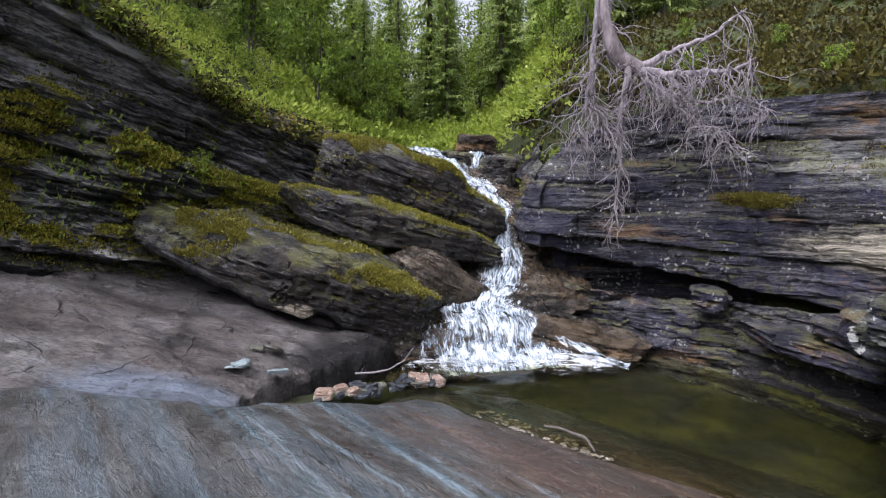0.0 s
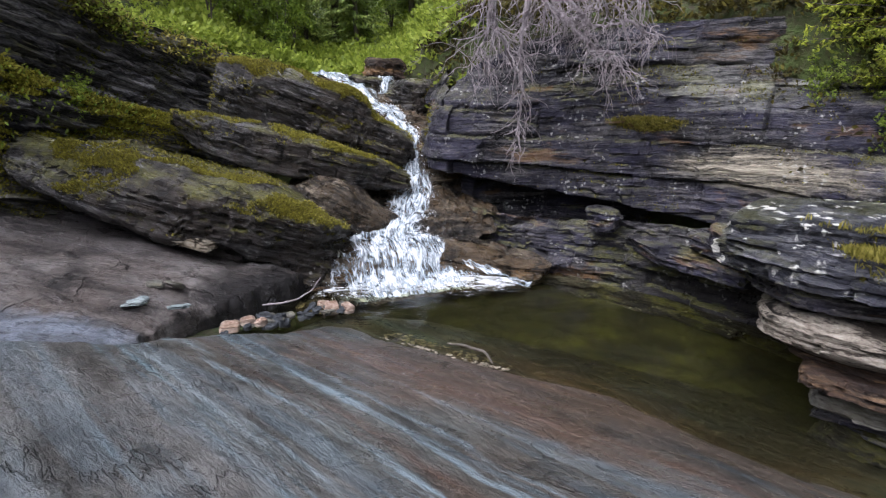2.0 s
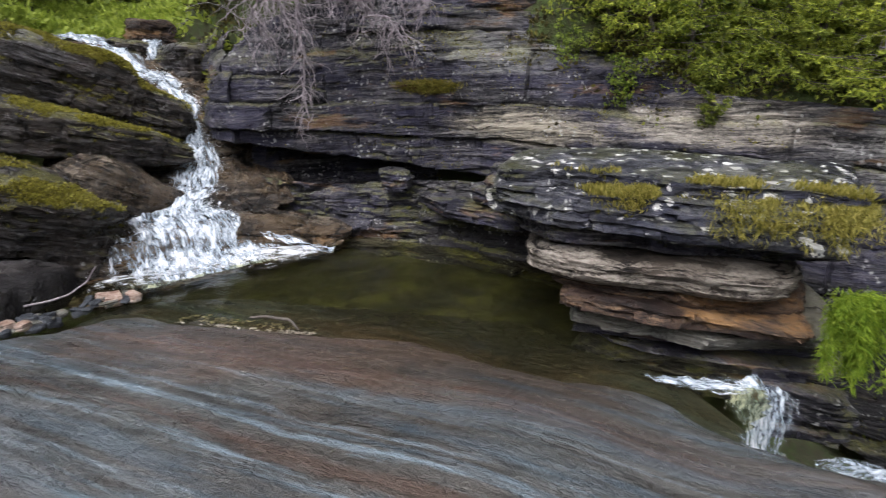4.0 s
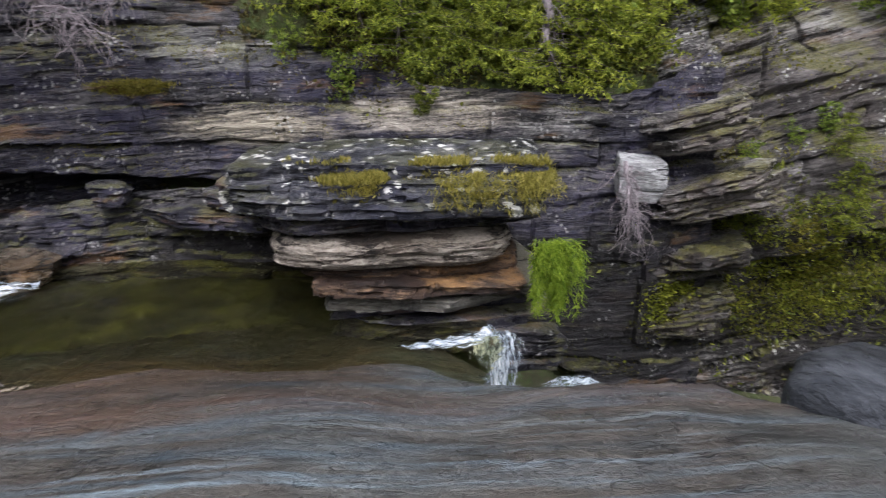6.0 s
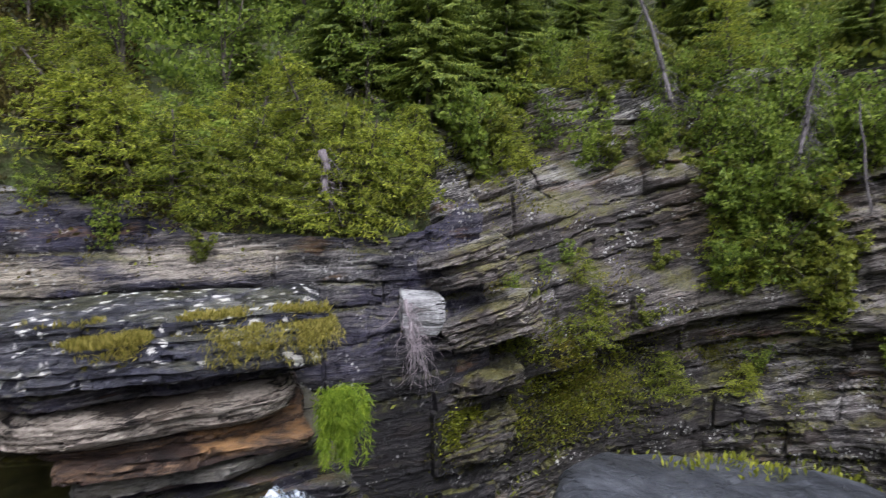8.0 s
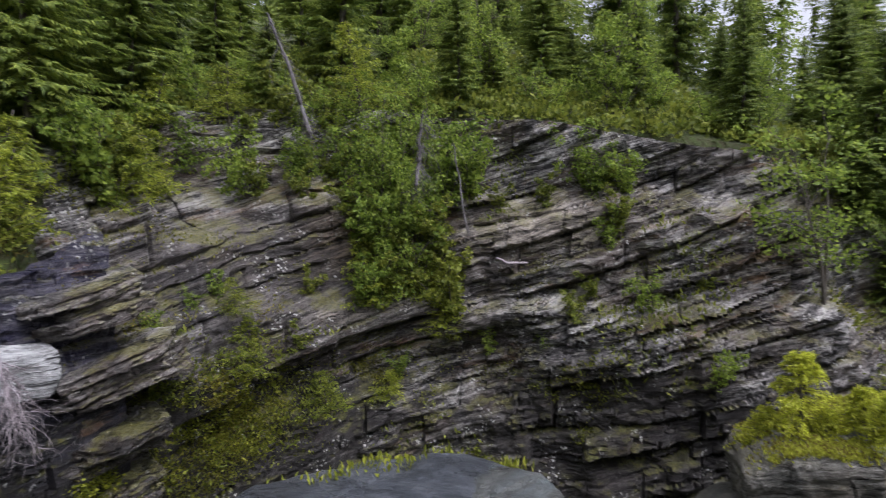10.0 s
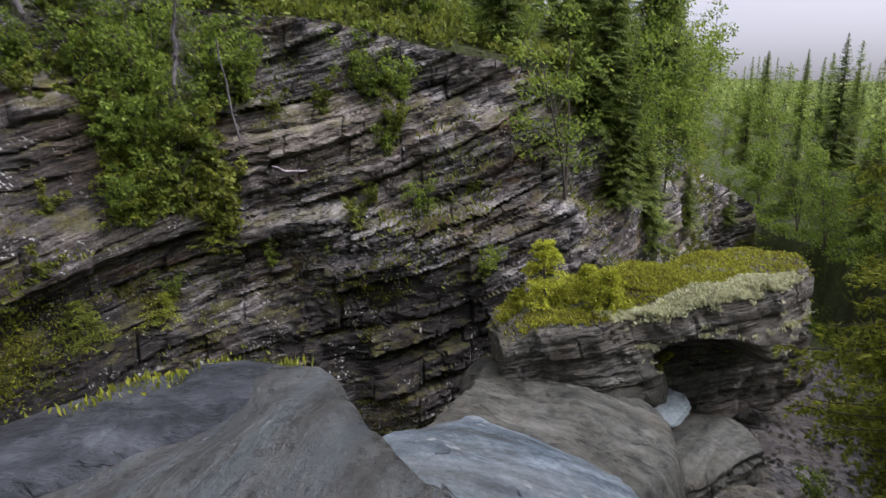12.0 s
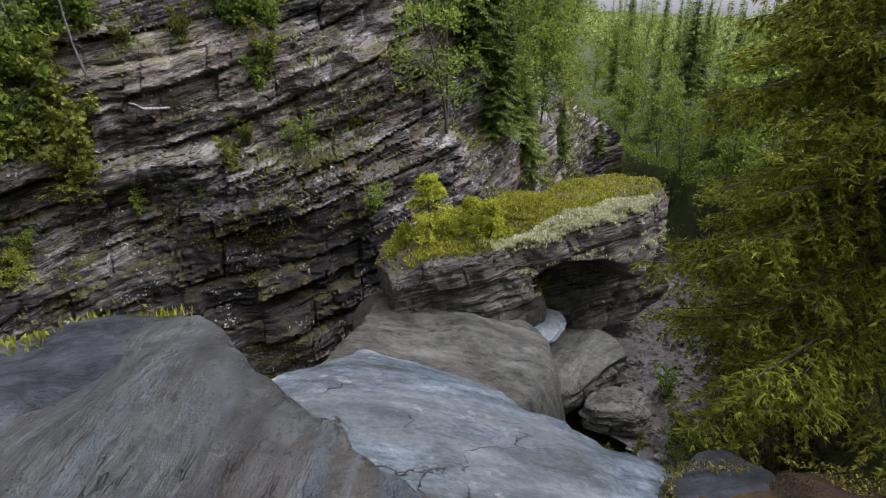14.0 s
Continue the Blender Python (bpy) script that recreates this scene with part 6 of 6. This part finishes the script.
def hanging_roots(starts, count, seed, drop, mat, thick=0.009):
    """Bleached roots that hang, fork and curl from points along the main roots."""
    rng = np.random.default_rng(seed)
    out = []

    def grow(p, d, r, length, depth):
        m = max(int(length / 0.07), 4)
        path = [p]
        for _ in range(m):
            d = d + rng.normal(0, 0.28, 3) + np.array([0, 0, -0.16])
            d = d / np.linalg.norm(d)
            p = p + d * 0.07
            path.append(p)
            if depth < 2 and rng.random() < 0.16:
                e = d + rng.normal(0, 0.7, 3)
                grow(p, e / np.linalg.norm(e), r * 0.6, length * rng.uniform(0.25, 0.55), depth + 1)
        out.append(stem_mesh(np.array(path), np.linspace(r, r * 0.3, len(path)), 5))

    for _ in range(count):
        i = rng.integers(len(starts) - 1)
        p = starts[i] + (starts[i + 1] - starts[i]) * rng.random() + rng.normal(0, 0.04, 3)
        d = np.array([rng.normal(0, 0.7), -0.35 + rng.normal(0, 0.3), -0.5])
        grow(p, d / np.linalg.norm(d), thick * rng.uniform(0.5, 1.4), drop * rng.uniform(0.4, 1.1), 0)
    return joined(out)


def bent(points, radii, seed, knots=24, wander=0.03):
    rng = np.random.default_rng(seed)
    p = np.array(points, float)
    u = np.linspace(0, len(p) - 1, knots)
    q = np.stack([np.interp(u, np.arange(len(p)), p[:, k]) for k in range(3)], -1)
    for _ in range(3):
        q[1:-1] = (q[:-2] + 2 * q[1:-1] + q[2:]) / 4
    q = q + np.cumsum(rng.normal(0, wander * 0.3, q.shape), 0) * np.sin(np.linspace(0, math.pi, knots))[:, None]
    return stem_mesh(q, np.interp(u, np.arange(len(p)), radii), 10), q


def dead_tree():
    ob = empty("dead_tree", 2.5, 7.9, 3.2, label="bleached dead tree stump with roots hanging over the rock wall", category="tree")
    base = np.array(ob.matrix_basis.translation)
    loc = lambda *rows: [np.array(r) - base for r in rows]
    (trunk, _) = bent(loc((2.3, 8.3, 6.0), (2.17, 8.0, 4.7), (2.22, 7.92, 4.2), (2.35, 7.9, 3.93), (2.6, 7.82, 3.8)), (0.08, 0.085, 0.10, 0.12, 0.11), 1)
    link_mesh("trunk", *trunk, DEAD_DARK, ob)
    mains = [
        (loc((2.05, 8.15, 5.6), (2.08, 7.97, 4.3), (2.04, 7.93, 3.65), (1.9, 7.93, 3.38), (1.72, 7.93, 2.95)), (0.03, 0.038, 0.036, 0.026, 0.010), 60, 0.9),
        (loc((2.2, 7.95, 4.5), (2.16, 7.85, 3.9), (2.1, 7.82, 3.4), (2.2, 7.78, 2.9)), (0.026, 0.024, 0.02, 0.009), 50, 0.7),
        (loc((2.58, 7.82, 3.8), (2.8, 7.7, 3.92), (3.03, 7.6, 4.08), (3.4, 7.42, 4.30), (3.7, 7.3, 4.45)), (0.075, 0.05, 0.035, 0.024, 0.010), 40, 0.8),
        (loc((2.6, 7.8, 3.78), (2.93, 7.62, 3.67), (3.42, 7.4, 3.71), (3.8, 7.2, 3.85)), (0.075, 0.05, 0.032, 0.012), 75, 0.9),
        (loc((2.45, 7.8, 3.85), (2.44, 7.7, 3.3), (2.52, 7.66, 2.7), (2.42, 7.7, 2.1), (2.40, 7.72, 1.7)), (0.05, 0.032, 0.024, 0.015, 0.007), 60, 0.55),
        (loc((2.6, 7.8, 3.75), (2.95, 7.55, 3.35), (3.3, 7.4, 3.1), (3.55, 7.25, 2.85)), (0.045, 0.032, 0.02, 0.009), 70, 0.65),
        (loc((2.9, 7.65, 3.7), (3.2, 7.45, 3.45), (3.6, 7.25, 3.4), (3.95, 7.1, 3.2)), (0.035, 0.028, 0.02, 0.009), 55, 0.6)]
    for k, (rows, radii, count, drop) in enumerate(mains):
        mesh_, line = bent(rows, radii, 10 + k, 24, 0.09)
        root = link_mesh("main_root", *mesh_, DEAD_WOOD, ob)
        link_mesh("root_tangle", *hanging_roots(line, count, 30 + k, drop, DEAD_WOOD, 0.009), DEAD_WOOD, root)
    return ob


dead_tree()
# bleached branches and snags on the banks
def snag(at, rows, radii, seed, label, twigs=0, wood=None):
    ob = empty("dead_branch", *at, label=label, category="branch")
    mesh_, line = bent(rows, radii, seed, 16)
    wood = wood or DEAD_WOOD
    stem = link_mesh("stem", *mesh_, wood, ob)
    if twigs:
        link_mesh("twig_tangle", *hanging_roots(line, twigs, seed, 0.5, wood, 0.006), wood, stem)
    return ob


snag((-5.05, 8.0, 5.0), [(-0.35, 0, 0.0), (0, 0, 0.05), (0.35, 0, 0.2)], (0.02, 0.03, 0.02), 51, "bleached stick lying on the cliff top")
snag((6.9, 1.8, 1.3), [(0, 0, 0), (-0.1, -0.1, -0.4), (0.05, -0.1, -0.9)], (0.03, 0.025, 0.01), 52, "grey dead branch hanging in the gorge", 70)
snag((7.6, 3.3, 2.85), [(0, 0, 0.35), (0, -0.05, 0.1), (-0.1, -0.1, -0.25)], (0.06, 0.05, 0.03), 53, "bleached stump with short roots on the bank", 26)
snag((10.6, -1.4, 4.5), [(0.2, 0.55, 1.7), (0.1, 0.25, 0.9), (0, 0, 0.1), (-0.3, -0.1, -0.4)], (0.015, 0.03, 0.04, 0.03), 54, "grey leaning dead trunk above the gorge", 70, DEAD_GREY)
snag((9.9, -3.3, 3.6), [(0.05, -0.1, 0.9), (0.05, 0, 0.4), (0, 0, 0.0), (-0.25, 0.1, -0.4)], (0.012, 0.022, 0.035, 0.025), 55, "bleached stump with roots at the gorge rim", 60, DEAD_GREY)
snag((9.3, -4.0, 2.4), [(0.15, 0.2, 1.5), (0.1, 0.1, 0.8), (0, 0, 0.0)], (0.01, 0.016, 0.02), 56, "thin grey dead trunk at the gorge wall", 12, DEAD_GREY)
snag((9.0, -4.6, 1.9), [(-0.2, 0.3, 0.1), (0, 0, 0), (0.1, -0.4, -0.02)], (0.015, 0.025, 0.02), 57, "pale dead branch sticking out of a bush")


# ---------------------------------------------------------------- loose stones and sticks
def stone(name, at, size, rz, seed, mat, label, group="", tilt=0.0):
    ob = boulder(name, at, size, rz, tilt, seed, mat, label, square=0.45, thick=0.05, amp=0.01, step=max(size) / 22)
    return tagged(ob, category="stone", group=group)


stone("flat_stone", (-2.05, 5.45, 0.57), (0.30, 0.26, 0.03), 20, 101, FLAT_STONE, "flat pale blue-grey stone lying on the slab", "flat stones")
stone("flat_stone", (-1.66, 5.5, 0.48), (0.24, 0.12, 0.03), 40, 102, FLAT_STONE, "narrow pale blue-grey stone on the slab", "flat stones", 8)
stone("flat_stone", (-1.98, 5.85, 0.60), (0.20, 0.16, 0.05), 0, 103, BLOCK_ROCK, "grey slate stone on the slab", "flat stones", 6)
stone("flat_stone", (-1.80, 5.9, 0.58), (0.20, 0.14, 0.05), 60, 104, BLOCK_ROCK, "grey slate stone leaning on another", "flat stones", 30)
rng_s = np.random.default_rng(5)
for k in range(30):
    u = rng_s.random()
    stone("stone", (-1.35 + 1.25 * u + rng_s.normal(0, 0.05), 5.62 + 0.75 * u + rng_s.normal(0, 0.08), 0.10 - 0.06 * u + rng_s.uniform(0, 0.05)), (rng_s.uniform(0.08, 0.2), rng_s.uniform(0.06, 0.13), rng_s.uniform(0.025, 0.06)),
          rng_s.uniform(0, 180), 200 + k, SLAB_DARK if k % 3 else BLOCK_ROCK, "grey slate stone in the heap by the pool", "stone heap", rng_s.uniform(-25, 25))
for k, (x, y, w) in enumerate(((-1.25, 5.75, 0.26), (-1.08, 5.85, 0.2), (-0.95, 5.8, 0.18), (-0.22, 6.3, 0.3), (-0.05, 6.28, 0.22), (-0.32, 6.42, 0.2))):
    stone("pale_stone", (x, y, 0.14 if x < -0.6 else 0.06), (w * 0.8, w * 0.6, w * 0.45), 30 * k, 140 + k, PINK_STONE, "lumpy pinkish-white stone by the pool", "pale stones")
snag((-0.75, 6.25, 0.16), [(-0.25, 0, 0.0), (0.05, 0.05, 0.03), (0.3, 0.15, 0.12), (0.42, 0.1, 0.28)], (0.012, 0.012, 0.009, 0.005), 58, "bare stick lying among the stones")
snag((1.25, 4.95, 0.03), [(-0.25, 0.25, 0.02), (0.0, 0, 0.04), (0.12, -0.2, 0.0)], (0.012, 0.018, 0.01), 59, "dark waterlogged stick at the pool's edge", 0, BARK)
boulder("rock_stone", (-2.05, 7.0, 0.85), (1.0, 0.45, 0.16), -14, 14, 61, PALE_ROCK, "orange lichen-covered rock under the long boulder", square=0.5, step=0.02)


def pebbles(name, poly, z, count, size, mat, label, seed):
    """Small loose stones strewn over an area."""
    rng = np.random.default_rng(seed)
    poly = np.array(poly, float)
    c = rng.uniform(poly.min(0), poly.max(0), (count * 3, 2))
    c = c[edge_distance(c[:, 0], c[:, 1], poly) < 0][:count]
    o = np.array([(1, 0, 0), (0.3, 0.9, 0.1), (-0.8, 0.6, 0), (-0.9, -0.5, 0.1), (0.2, -0.9, 0), (0, 0, 0.7)], float)
    r = size * rng.uniform(0.3, 1.2, (len(c), 1, 1))
    a = rng.uniform(0, 6.3, len(c))
    q = np.stack([o[:, 0] * np.cos(a)[:, None] - o[:, 1] * np.sin(a)[:, None], o[:, 0] * np.sin(a)[:, None] + o[:, 1] * np.cos(a)[:, None], o[:, 2] + 0 * a[:, None]], -1)
    zz = z(c[:, 0], c[:, 1]) if callable(z) else z + 0 * c[:, 0]
    V = (np.concatenate([c, zz[:, None]], 1)[:, None] + q * r * rng.uniform(0.6, 1.3, (len(c), 6, 1))).reshape(-1, 3)
    T = (np.arange(len(c))[:, None, None] * 6 + np.array([(0, 1, 5), (1, 2, 5), (2, 3, 5), (3, 4, 5), (4, 0, 5)])).reshape(-1, 3)
    return tagged(link_mesh(name, V, T, mat, flat=True), label, "pebbles", kind="stuff")


pebbles("pebbles", [(1.2, -6.6), (2.6, -7.2), (5.0, -8.6), (4.9, -10.2), (3.6, -15), (1.0, -16), (0.4, -9)], -2.03, 2500, 0.05, BLOCK_ROCK, "grey stones on the gravel bed", 6)
pebbles("pebbles", [(0.2, 5.6), (0.6, 5.75), (1.6, 4.75), (1.4, 4.5)], lambda x, y: near_top(x, y) + 0.01, 260, 0.022, PALE_ROCK, "small pale stones along the pool's edge", 7)


def strewn(name, poly, z, count, length, width, mat, label, seed):
    """Needles and scraps lying over an area, in patches."""
    rng = np.random.default_rng(seed)
    poly = np.array(poly, float)
    c = rng.uniform(poly.min(0), poly.max(0), (count * 4, 2))
    c = c[(edge_distance(c[:, 0], c[:, 1], poly) < 0) & (vnoise(np.stack([c[:, 0] * 3, c[:, 1] * 3, 0 * c[:, 0]], -1), seed) > -0.1)][:count]
    p = np.concatenate([c, z(c[:, 0], c[:, 1])[:, None]], 1)
    return blades(name, p, np.tile(np.array([[0.0, 0.0, 0.25]]), (len(p), 1)), mat, length, width, rng, 0.7, label, "plants", None, 0.0)


LITTER_AREA = [(0.62, -2.6), (0.85, -3.3), (1.0, -4.1), (0.4, -4.7), (-1.0, -4.8), (-2.5, -4), (-1.6, -2.6)]
LITTER_TOP = lambda x, y: 0.21 + 0.05 * (y + 4) - 0.1 * (x - 0.5)
strewn("needle_litter", LITTER_AREA, LITTER_TOP, 12000, 0.035, 0.006, HEATH, "brown needles strewn under the spruce", 1)
strewn("moss", LITTER_AREA, LITTER_TOP, 9000, 0.025, 0.014, MOSS, "ochre moss in patches under the spruce", 2)
